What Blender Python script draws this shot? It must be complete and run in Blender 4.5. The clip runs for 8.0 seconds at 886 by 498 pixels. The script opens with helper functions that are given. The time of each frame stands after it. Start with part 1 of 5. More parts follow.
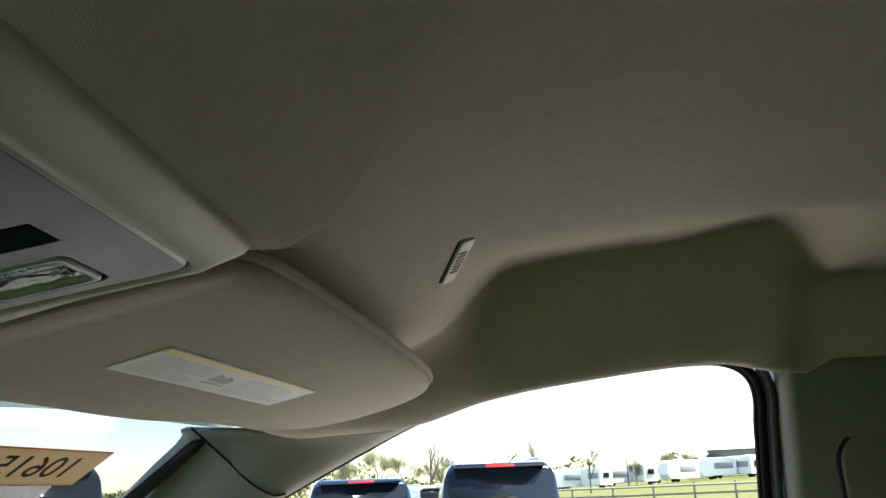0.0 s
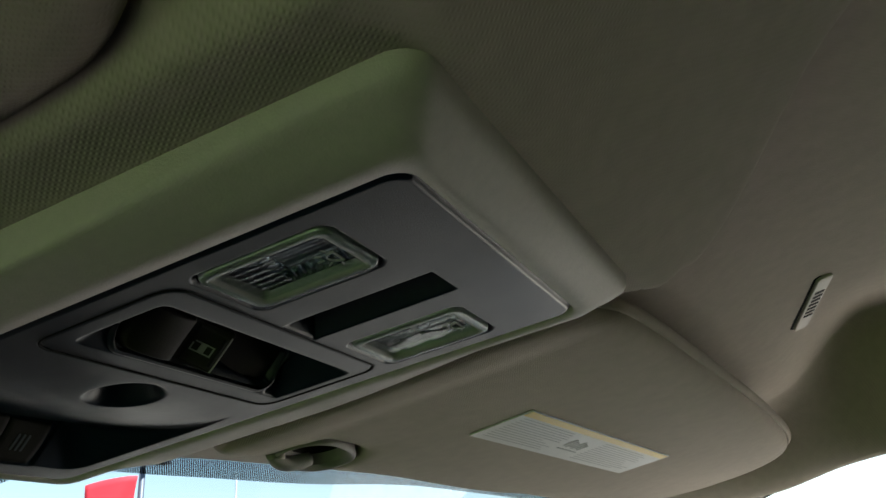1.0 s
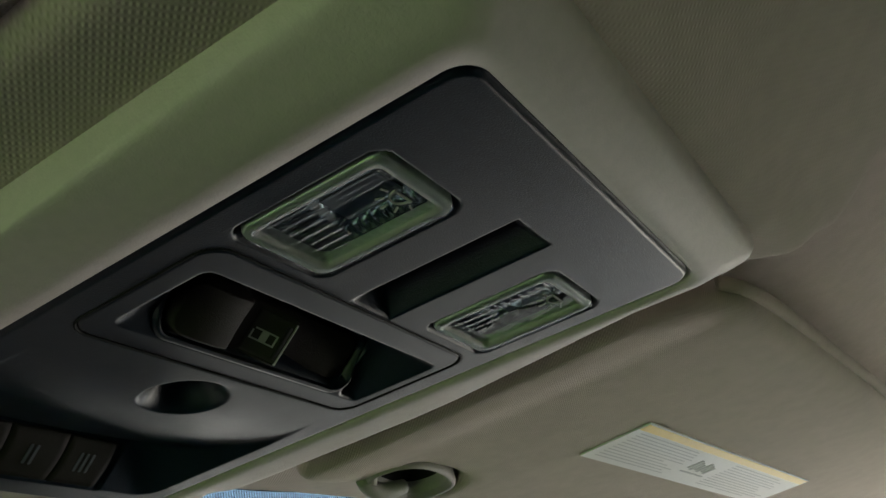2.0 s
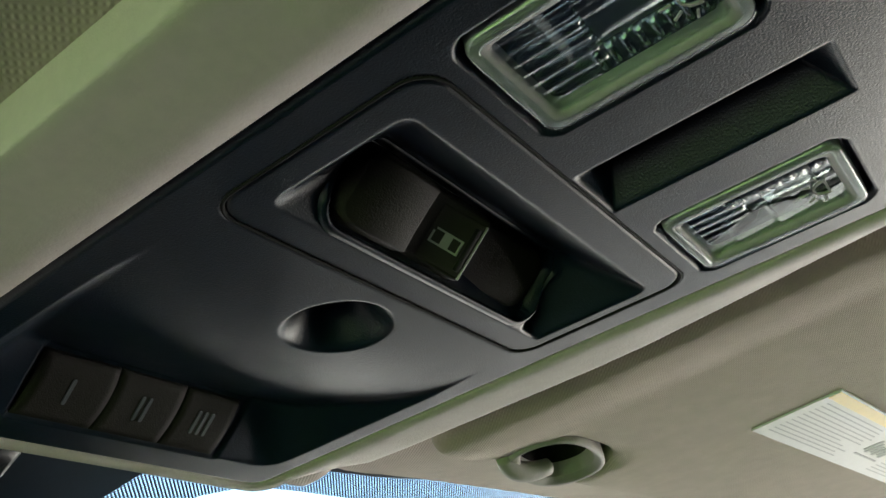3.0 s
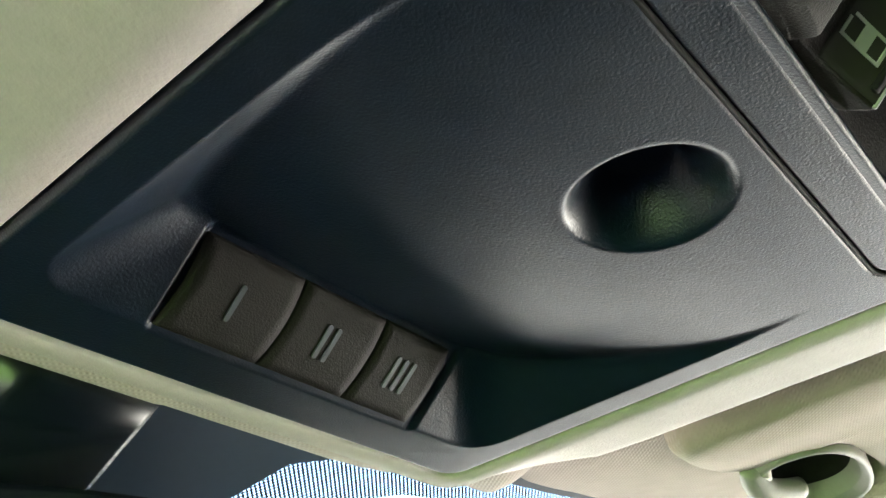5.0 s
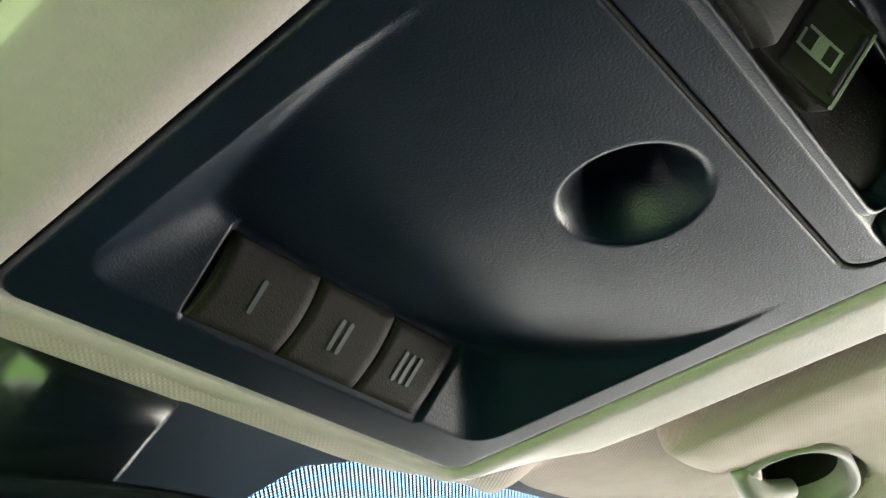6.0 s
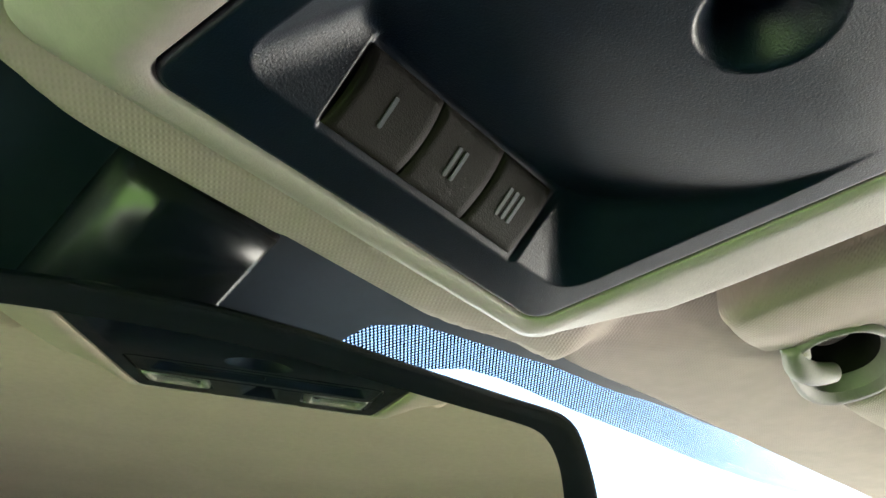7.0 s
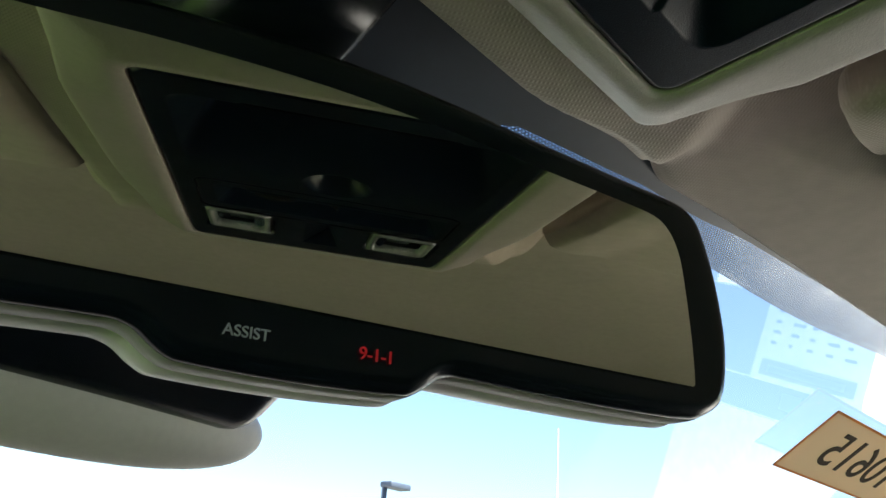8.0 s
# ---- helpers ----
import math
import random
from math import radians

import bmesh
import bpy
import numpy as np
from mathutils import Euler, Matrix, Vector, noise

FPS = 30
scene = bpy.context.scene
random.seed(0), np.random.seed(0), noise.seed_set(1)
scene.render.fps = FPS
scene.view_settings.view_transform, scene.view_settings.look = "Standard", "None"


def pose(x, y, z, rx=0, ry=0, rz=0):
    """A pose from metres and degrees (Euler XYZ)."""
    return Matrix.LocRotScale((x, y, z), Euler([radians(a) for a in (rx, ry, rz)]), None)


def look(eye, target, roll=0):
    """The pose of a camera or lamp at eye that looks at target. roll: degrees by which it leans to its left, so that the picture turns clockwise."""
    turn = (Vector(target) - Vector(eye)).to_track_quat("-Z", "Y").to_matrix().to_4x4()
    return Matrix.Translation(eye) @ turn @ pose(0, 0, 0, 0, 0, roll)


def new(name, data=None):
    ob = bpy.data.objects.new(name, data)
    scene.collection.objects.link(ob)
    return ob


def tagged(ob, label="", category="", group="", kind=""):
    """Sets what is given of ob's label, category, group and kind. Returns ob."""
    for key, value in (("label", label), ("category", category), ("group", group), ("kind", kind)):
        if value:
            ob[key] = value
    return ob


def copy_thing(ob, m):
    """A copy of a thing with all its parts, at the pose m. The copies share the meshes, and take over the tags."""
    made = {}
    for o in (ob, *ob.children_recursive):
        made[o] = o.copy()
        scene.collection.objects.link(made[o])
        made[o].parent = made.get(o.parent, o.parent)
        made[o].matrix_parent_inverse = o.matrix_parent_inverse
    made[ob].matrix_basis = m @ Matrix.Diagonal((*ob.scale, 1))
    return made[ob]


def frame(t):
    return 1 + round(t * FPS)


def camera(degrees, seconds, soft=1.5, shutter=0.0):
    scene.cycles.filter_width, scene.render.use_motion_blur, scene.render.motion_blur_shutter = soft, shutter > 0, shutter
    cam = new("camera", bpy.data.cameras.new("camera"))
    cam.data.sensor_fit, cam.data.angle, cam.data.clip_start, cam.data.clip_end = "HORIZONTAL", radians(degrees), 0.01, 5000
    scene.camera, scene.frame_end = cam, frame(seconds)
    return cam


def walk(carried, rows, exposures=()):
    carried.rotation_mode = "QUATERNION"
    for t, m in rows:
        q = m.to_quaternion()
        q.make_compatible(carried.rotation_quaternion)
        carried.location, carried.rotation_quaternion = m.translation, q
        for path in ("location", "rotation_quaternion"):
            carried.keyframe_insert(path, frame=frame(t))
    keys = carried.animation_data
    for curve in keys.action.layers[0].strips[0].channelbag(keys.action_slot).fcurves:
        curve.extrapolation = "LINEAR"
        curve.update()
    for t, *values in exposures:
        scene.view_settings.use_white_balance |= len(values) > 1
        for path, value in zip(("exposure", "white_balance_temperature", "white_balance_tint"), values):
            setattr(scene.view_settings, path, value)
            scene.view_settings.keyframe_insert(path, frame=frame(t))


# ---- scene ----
cam = camera(53.02, 8.0)
EXPOSURES = [(0.0, 2.66), (1.0, 2.52), (2.5, 3.7), (3.5, 4.4), (4.5, 5.2), (5.2, 5.5), (6.3, 5.25), (6.8, 5.1), (7.5, 4.2), (8.0, 3.2)]
PATH = [
    (0, (-0.20901, 0.00506, 1.49717), (0.75364, 0.08889, 1.75461), -2.108),
    (0.5, (-0.21054, 0.03054, 1.49443), (0.71516, 0.28648, 1.77294), -2.440),
    (1, (-0.19975, 0.03665, 1.48954), (0.65334, 0.41934, 1.84421), -2.437),
    (1.2, (-0.19208, 0.03775, 1.48882), (0.63904, 0.44323, 1.86938), -2.721),
    (2.3, (-0.15139, 0.06811, 1.47731), (0.61614, 0.55026, 1.89971), -3.206),
    (2.5, (-0.14654, 0.08094, 1.47628), (0.61353, 0.57172, 1.90222), -3.229),
    (3, (-0.13170, 0.11445, 1.47907), (0.61095, 0.62401, 1.91361), -2.579),
    (3.5, (-0.10934, 0.16278, 1.48438), (0.60304, 0.70296, 1.93240), -0.916),
    (4, (-0.10046, 0.18114, 1.48447), (0.59007, 0.73611, 1.94835), 0.720),
    (4.5, (-0.09879, 0.18709, 1.48507), (0.57366, 0.75333, 1.96171), 1.569),
    (5, (-0.09507, 0.18740, 1.48083), (0.56296, 0.76078, 1.96892), 2.033),
    (6.5, (-0.10651, 0.18042, 1.46164), (0.53515, 0.73671, 1.98969), 1.670),
    (7, (-0.11206, 0.20280, 1.44423), (0.56024, 0.77366, 1.91554), 3.968),
    (7.2, (-0.11493, 0.20866, 1.42962), (0.55797, 0.78360, 1.89507), 3.845),
    (7.5, (-0.11090, 0.21978, 1.42036), (0.57146, 0.80595, 1.85715), 4.341),
    (8, (-0.10833, 0.23856, 1.41562), (0.59329, 0.83357, 1.80766), 4.185),
]
walk(cam, [(t, look(eye, target, roll)) for t, eye, target, roll in PATH], EXPOSURES)

# ---- light ----
SUN_EL, SUN_AZ = 58.0, 178.0  # degrees: height, and turn from straight ahead to the right
world = bpy.data.worlds.new("sky")
scene.world = world
world.use_nodes = True
wn = world.node_tree
sky = wn.nodes.new("ShaderNodeTexSky")
sky.sky_type = "NISHITA"
sky.sun_disc = False
sky.dust_density = 0.1
sky.sun_elevation = radians(SUN_EL)
sky.sun_rotation = radians(SUN_AZ)
wn.links.new(sky.outputs[0], wn.nodes["Background"].inputs[0])
wn.nodes["Background"].inputs[1].default_value = 0.068

sun = new("sun", bpy.data.lights.new("sun", "SUN"))
sun.data.energy, sun.data.angle, sun.data.color = 5.0, radians(0.5), (1.0, 0.95, 0.87)
to_sun = Vector((math.sin(radians(SUN_AZ)) * math.cos(radians(SUN_EL)), math.cos(radians(SUN_AZ)) * math.cos(radians(SUN_EL)), math.sin(radians(SUN_EL))))
sun.matrix_world = look(to_sun * 20, (0, 0, 0))


# ---- materials ----
def material(name):
    m = bpy.data.materials.new(name)
    m.use_nodes = True
    return m, m.node_tree, m.node_tree.nodes["Principled BSDF"]


def node(nt, kind, **values):
    n = nt.nodes.new(kind)
    for key, value in values.items():
        n.inputs[key.replace("_", " ")].default_value = value
    return n


def coords(nt, scale=1.0):
    tc = nt.nodes.new("ShaderNodeTexCoord")
    mp = nt.nodes.new("ShaderNodeMapping")
    mp.inputs["Scale"].default_value = (scale, scale, scale)
    nt.links.new(tc.outputs["Object"], mp.inputs["Vector"])
    return mp.outputs["Vector"]


def vary(nt, bsdf, base, amount, scale, detail=4.0, vec=None):
    """Base colour that drifts by amount at the given noise scale."""
    vec = vec or coords(nt)
    nz = node(nt, "ShaderNodeTexNoise", Scale=scale, Detail=detail)
    nt.links.new(vec, nz.inputs["Vector"])
    nz2 = node(nt, "ShaderNodeTexNoise", Scale=scale * 14, Detail=3.0)
    nt.links.new(vec, nz2.inputs["Vector"])
    add = nt.nodes.new("ShaderNodeMath")
    add.operation = "ADD"
    nt.links.new(nz.outputs["Fac"], add.inputs[0])
    nt.links.new(nz2.outputs["Fac"], add.inputs[1])
    rng = nt.nodes.new("ShaderNodeMapRange")
    rng.inputs["From Min"].default_value, rng.inputs["From Max"].default_value = 0.7, 1.3
    rng.inputs["To Min"].default_value, rng.inputs["To Max"].default_value = 1 - amount, 1 + amount
    nt.links.new(add.outputs[0], rng.inputs["Value"])
    mul = nt.nodes.new("ShaderNodeVectorMath")
    mul.operation = "SCALE"
    mul.inputs[0].default_value = base
    nt.links.new(rng.outputs["Result"], mul.inputs["Scale"])
    nt.links.new(mul.outputs["Vector"], bsdf.inputs["Base Color"])
    return vec


def relief(nt, bsdf, height_socket, distance, strength=1.0):
    b = nt.nodes.new("ShaderNodeBump")
    b.inputs["Distance"].default_value = distance
    b.inputs["Strength"].default_value = strength
    nt.links.new(height_socket, b.inputs["Height"])
    nt.links.new(b.outputs["Normal"], bsdf.inputs["Normal"])
    return b


def plastic(name, base, rough, grain=0.00012, grain_scale=1300.0, amount=0.10, spec=0.5):
    """Moulded plastic with a fine leather-like grain."""
    m, nt, b = material(name)
    vec = vary(nt, b, base, amount, 28.0)
    b.inputs["Roughness"].default_value = rough
    b.inputs["Specular IOR Level"].default_value = spec
    if grain:
        v = node(nt, "ShaderNodeTexNoise", Scale=grain_scale, Detail=2.0, Roughness=0.6)
        nt.links.new(vec, v.inputs["Vector"])
        relief(nt, b, v.outputs["Fac"], grain)
        r = nt.nodes.new("ShaderNodeMapRange")
        r.inputs["To Min"].default_value, r.inputs["To Max"].default_value = rough - 0.08, min(1.0, rough + 0.10)
        n2 = node(nt, "ShaderNodeTexNoise", Scale=60.0, Detail=5.0)
        nt.links.new(vec, n2.inputs["Vector"])
        nt.links.new(n2.outputs["Fac"], r.inputs["Value"])
        nt.links.new(r.outputs["Result"], b.inputs["Roughness"])
    return m


def fabric(name, base, period=0.0012, depth=0.00016):
    """Knitted headliner cloth: fine crossed ribs."""
    m, nt, b = material(name)
    vec = vary(nt, b, base, 0.07, 9.0)
    b.inputs["Roughness"].default_value = 0.95
    b.inputs["Specular IOR Level"].default_value = 0.15
    b.inputs["Sheen Weight"].default_value = 0.15
    rot = nt.nodes.new("ShaderNodeMapping")
    rot.inputs["Rotation"].default_value = (0, 0, radians(38))
    nt.links.new(vec, rot.inputs["Vector"])
    waves = []
    for way, mul in (("X", 1.0), ("Y", 0.62)):
        w = nt.nodes.new("ShaderNodeTexWave")
        w.wave_type, w.bands_direction = "BANDS", way
        w.inputs["Scale"].default_value = 0.314 / period * mul
        w.inputs["Distortion"].default_value = 0.6
        w.inputs["Detail"].default_value = 1.0
        w.inputs["Detail Scale"].default_value = 2.0
        nt.links.new(rot.outputs["Vector"], w.inputs["Vector"])
        waves.append(w)
    mx = nt.nodes.new("ShaderNodeMath")
    mx.operation = "MULTIPLY"
    nt.links.new(waves[0].outputs["Fac"], mx.inputs[0])
    nt.links.new(waves[1].outputs["Fac"], mx.inputs[1])
    relief(nt, b, mx.outputs[0], depth)
    return m


def plain(name, base, rough=0.6, metal=0.0, amount=0.08, scale=20.0, spec=0.5):
    m, nt, b = material(name)
    vary(nt, b, base, amount, scale)
    b.inputs["Roughness"].default_value = rough
    b.inputs["Metallic"].default_value = metal
    b.inputs["Specular IOR Level"].default_value = spec
    return m


def glowing(name, colour, strength):
    m, nt, b = material(name)
    b.inputs["Base Color"].default_value = (*colour, 1)
    b.inputs["Emission Color"].default_value = (*colour, 1)
    b.inputs["Emission Strength"].default_value = strength
    return m


def backlit(name, base):
    """Thin paper or card: half of the light comes through from behind."""
    m, nt, b = material(name)
    vary(nt, b, base, 0.04, 60.0)
    b.inputs["Roughness"].default_value = 0.7
    tl, mix = nt.nodes.new("ShaderNodeBsdfTranslucent"), nt.nodes.new("ShaderNodeMixShader")
    tl.inputs["Color"].default_value = (*base, 1)
    mix.inputs[0].default_value = 0.8
    nt.links.new(b.outputs[0], mix.inputs[1])
    nt.links.new(tl.outputs[0], mix.inputs[2])
    nt.links.new(mix.outputs[0], nt.nodes["Material Output"].inputs["Surface"])
    return m


def pane_glass(name, tint=(0.93, 0.97, 0.96), gloss=0.45):
    """Thin glass: clear, with a Fresnel gloss."""
    m, nt, b = material(name)
    nt.nodes.remove(b)
    tr, gl, mix = nt.nodes.new("ShaderNodeBsdfTransparent"), nt.nodes.new("ShaderNodeBsdfGlossy"), nt.nodes.new("ShaderNodeMixShader")
    tr.inputs["Color"].default_value = (*tint, 1)
    gl.inputs["Roughness"].default_value = 0.02
    lw = nt.nodes.new("ShaderNodeLayerWeight")
    pw = nt.nodes.new("ShaderNodeMath")
    pw.operation = "POWER"
    pw.inputs[1].default_value = 4.0
    nt.links.new(lw.outputs["Facing"], pw.inputs[0])
    ma = nt.nodes.new("ShaderNodeMath")
    ma.operation = "MULTIPLY_ADD"
    ma.inputs[1].default_value, ma.inputs[2].default_value = gloss, 0.035
    nt.links.new(pw.outputs[0], ma.inputs[0])
    nt.links.new(ma.outputs[0], mix.inputs[0])
    nt.links.new(tr.outputs[0], mix.inputs[1])
    nt.links.new(gl.outputs[0], mix.inputs[2])
    nt.links.new(mix.outputs[0], nt.nodes["Material Output"].inputs["Surface"])
    return m


BLACK_PLASTIC = plastic("charcoal_grained_plastic", (0.0040, 0.0100, 0.0205), 0.32, grain=0.00008, grain_scale=2400.0, amount=0.22, spec=0.36)
SMOOTH_BLACK = plastic("smooth_black_plastic", (0.0060, 0.0095, 0.0150), 0.23, grain=0, spec=0.42)
SWITCH_BLACK = plastic("soft_black_switch", (0.0150, 0.0132, 0.0114), 0.58, grain=0.00012, grain_scale=3000.0, spec=0.13)
BEIGE_PLASTIC = plastic("taupe_moulded_plastic", (0.44, 0.408, 0.366), 0.55, grain=0.00010, grain_scale=1400.0, amount=0.05)
BEIGE_TRIM = plastic("taupe_pillar_plastic", (0.27, 0.258, 0.236), 0.60, grain=0.00012, grain_scale=900.0, amount=0.05)
# pillar plastic with the shade of its inward side put into the colour
PILLAR_SHADED = plastic("shaded_pillar_plastic", (0.155, 0.157, 0.150), 0.60, grain=0.00012, grain_scale=900.0, amount=0.05, spec=0.35)
LIT_PLASTIC = plastic("lit_grey_plastic", (0.62, 0.60, 0.56), 0.50, grain=0.00005, amount=0.04)
HEADLINER = fabric("taupe_knit_cloth", (0.437, 0.382, 0.328), period=0.0011, depth=0.00010)
VISOR_CLOTH = fabric("taupe_visor_cloth", (0.440, 0.380, 0.325), period=0.0009, depth=0.00013)
LABEL_PAPER = plain("white_label", (0.66, 0.66, 0.64), 0.45, amount=0.03)
LABEL_YELLOW = plain("yellow_label_band", (0.80, 0.60, 0.16), 0.45, amount=0.04)
LABEL_INK = plain("grey_label_ink", (0.44, 0.445, 0.44), 0.6, amount=0.03)
BUTTON_MARK = plain("grey_button_mark", (0.050, 0.060, 0.072), 0.5, amount=0.03)
SATIN_PLATE = plain("satin_dark_plate", (0.034, 0.032, 0.030), 0.60, amount=0.08, spec=0.12)
EDGE_GLINT = plain("edge_glint_grey", (0.20, 0.20, 0.20), 0.4, amount=0.05)
ICON_WHITE = plain("pale_icon_paint", (0.34, 0.335, 0.34), 0.6, amount=0.03, spec=0.1)
MIRROR_TEXT = glowing("pale_lettering", (0.24, 0.26, 0.275), 0.012)
RED_TEXT = glowing("red_lettering", (0.42, 0.015, 0.02), 0.032)
RUBBER = plain("black_rubber", (0.008, 0.008, 0.009), 0.7, amount=0.1, spec=0.15)
BULB_DARK = plain("dark_lamp_cavity", (0.10, 0.12, 0.15), 0.30, amount=0.15)
GLASS = pane_glass("window_glass")
WINDSHIELD = pane_glass("windshield_glass", (0.46, 0.50, 0.51), 0.90)
DASH_DARK = plain("dark_dashboard", (0.035, 0.033, 0.031), 0.8, amount=0.1, spec=0.2)
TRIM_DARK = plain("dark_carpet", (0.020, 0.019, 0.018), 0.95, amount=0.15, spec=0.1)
SEAT_TAUPE = plain("dark_grey_upholstery", (0.026, 0.024, 0.023), 0.85, amount=0.08, spec=0.2)
TAG_ORANGE = backlit("orange_card", (0.92, 0.68, 0.42))
TAG_EDGE = backlit("dark_orange_border", (0.78, 0.36, 0.12))
MARKER = plain("black_marker_ink", (0.07, 0.055, 0.045), 0.95, amount=0.05, spec=0.05)

# clear lens plastic
LENS, nt, b = material("clear_lens_plastic")
b.inputs["Base Color"].default_value = (0.80, 0.85, 0.86, 1)
b.inputs["Metallic"].default_value = 1.0
b.inputs["Roughness"].default_value = 0.09
clear, mx = nt.nodes.new("ShaderNodeBsdfTransparent"), nt.nodes.new("ShaderNodeMixShader")
clear.inputs["Color"].default_value = (0.86, 0.91, 0.91, 1)
mx.inputs[0].default_value = 0.11
nt.links.new(clear.outputs[0], mx.inputs[1])
nt.links.new(b.outputs[0], mx.inputs[2])
nt.links.new(mx.outputs[0], nt.nodes["Material Output"].inputs["Surface"])
REFLECTOR = plain("dark_silvered_reflector", (0.42, 0.47, 0.54), 0.22, metal=0.85, amount=0.12)
RIM_LENS = plain("frosted_lens_rim", (0.30, 0.30, 0.295), 0.50, amount=0.10, spec=0.15)

# mirror
MIRROR_GLASS, nt, b = material("mirror_silver")
b.inputs["Base Color"].default_value = (0.95, 0.94, 0.76, 1)
b.inputs["Metallic"].default_value = 1.0
b.inputs["Roughness"].default_value = 0.015

# windshield band: black ceramic print that breaks into clear dots away from the edge
FRIT, nt, b = material("dotted_ceramic_band")
b.inputs["Base Color"].default_value = (0.012, 0.014, 0.018, 1)
b.inputs["Roughness"].default_value = 0.25
tc = nt.nodes.new("ShaderNodeTexCoord")
mp = nt.nodes.new("ShaderNodeMapping")
mp.inputs["Scale"].default_value = (1 / 0.0012, 1 / 0.0012, 0)
mp.inputs["Rotation"].default_value = (0, 0, radians(45))
nt.links.new(tc.outputs["UV"], mp.inputs["Vector"])
fr = nt.nodes.new("ShaderNodeVectorMath")
fr.operation = "FRACTION"
nt.links.new(mp.outputs["Vector"], fr.inputs[0])
sb = nt.nodes.new("ShaderNodeVectorMath")
sb.operation = "SUBTRACT"
sb.inputs[1].default_value = (0.5, 0.5, 0.0)
nt.links.new(fr.outputs["Vector"], sb.inputs[0])
ln = nt.nodes.new("ShaderNodeVectorMath")
ln.operation = "LENGTH"
nt.links.new(sb.outputs["Vector"], ln.inputs[0])
cmp = nt.nodes.new("ShaderNodeMath")
cmp.operation = "GREATER_THAN"
cmp.inputs[1].default_value = 0.28
nt.links.new(ln.outputs["Value"], cmp.inputs[0])
tp = nt.nodes.new("ShaderNodeBsdfTransparent")
tp.inputs["Color"].default_value = (0.90, 0.95, 0.96, 1)
mx = nt.nodes.new("ShaderNodeMixShader")
nt.links.new(cmp.outputs[0], mx.inputs[0])
nt.links.new(tp.outputs[0], mx.inputs[1])
nt.links.new(b.outputs[0], mx.inputs[2])
nt.links.new(mx.outputs[0], nt.nodes["Material Output"].inputs["Surface"])
FRIT_SOLID = plain("black_ceramic_print", (0.012, 0.024, 0.036), 0.42, amount=0.1)


# ---- building helpers ----
def part(name, bm, material_, parent=None, label="", smooth=True):
    me = bpy.data.meshes.new(name)
    bmesh.ops.recalc_face_normals(bm, faces=bm.faces)
    bm.to_mesh(me)
    bm.free()
    return attach(name, me, material_, parent, label, smooth)


def attach(name, me, material_, parent=None, label="", smooth=True):
    me.materials.append(material_)
    if smooth:
        me.shade_smooth()
    ob = new(name, me)
    if parent:
        ob.parent = parent
    if label:
        ob["label"] = label
    return ob


def thing(name, label, category, m=None, group="", kind=""):
    e = new(name)
    e.empty_display_size = 0.02
    if m is not None:
        e.matrix_world = m
    return tagged(e, label, category, group, kind)


def sheet(rows, thick=0.0, way=(0, 0, 1), doubled=False):
    """A mesh from a grid of points; with thick, a closed slab whose back lies that far along way."""
    g = np.array(rows, float)
    n, m = g.shape[:2]
    v = g.reshape(-1, 3)
    i = np.arange(n * m).reshape(n, m)
    q = np.stack([i[:-1, :-1], i[:-1, 1:], i[1:, 1:], i[1:, :-1]], -1).reshape(-1, 4)
    if thick and doubled:
        rim = np.concatenate([i[0, :-1], i[:-1, -1], i[-1, :0:-1], i[:0:-1, 0]])
        v = np.concatenate([v, v + np.array(way, float) * thick])
        side = np.stack([rim, rim + n * m, np.roll(rim, -1) + n * m, np.roll(rim, -1)], -1)
        q = np.concatenate([q, q[:, ::-1] + n * m, side])
        back = []
    elif thick:
        rim = np.concatenate([i[0, :-1], i[:-1, -1], i[-1, :0:-1], i[:0:-1, 0]])
        k = len(rim)
        v = np.concatenate([v, v[rim] + np.array(way, float) * thick])
        j = n * m + np.arange(k)
        side = np.stack([rim, j, np.roll(j, -1), np.roll(rim, -1)], -1)
        q = np.concatenate([q, side])
        back = [tuple(int(a) for a in j)]
    else:
        back = []
    me = bpy.data.meshes.new("sheet")
    me.from_pydata(v.tolist(), [], [tuple(int(a) for a in f) for f in q] + back)
    me.update()
    return me


def sharp(me, degrees=35):
    me.set_sharp_from_angle(angle=radians(degrees))
    return me


def spread(a, b, n, ends=0.0):
    """n values from a to b, crowded towards both ends."""
    t = np.linspace(0, 1, n)
    c = (1 - np.cos(np.pi * t)) / 2
    return a + (b - a) * (t * (1 - ends) + c * ends)


def rounded_rows(x0, x1, v0, v1, r, nx, nv, height):
    """Grid rows over a rounded rectangle, lifted by height(x, v)."""
    rows = []
    for v in np.unique(np.concatenate([spread(v0, v1, nv), v0 + r * (1 - np.cos(np.linspace(0, np.pi / 2, 7))), v1 - r * (1 - np.cos(np.linspace(0, np.pi / 2, 7)))])):
        d = max(0.0, v0 + r - v, v - (v1 - r))
        inset = r - math.sqrt(max(0.0, r * r - min(d, r) ** 2))
        xs = np.unique(np.concatenate([spread(x0 + inset, x1 - inset, nx)]))
        rows.append([(x, v, height(x, v)) for x in xs])
    return rows


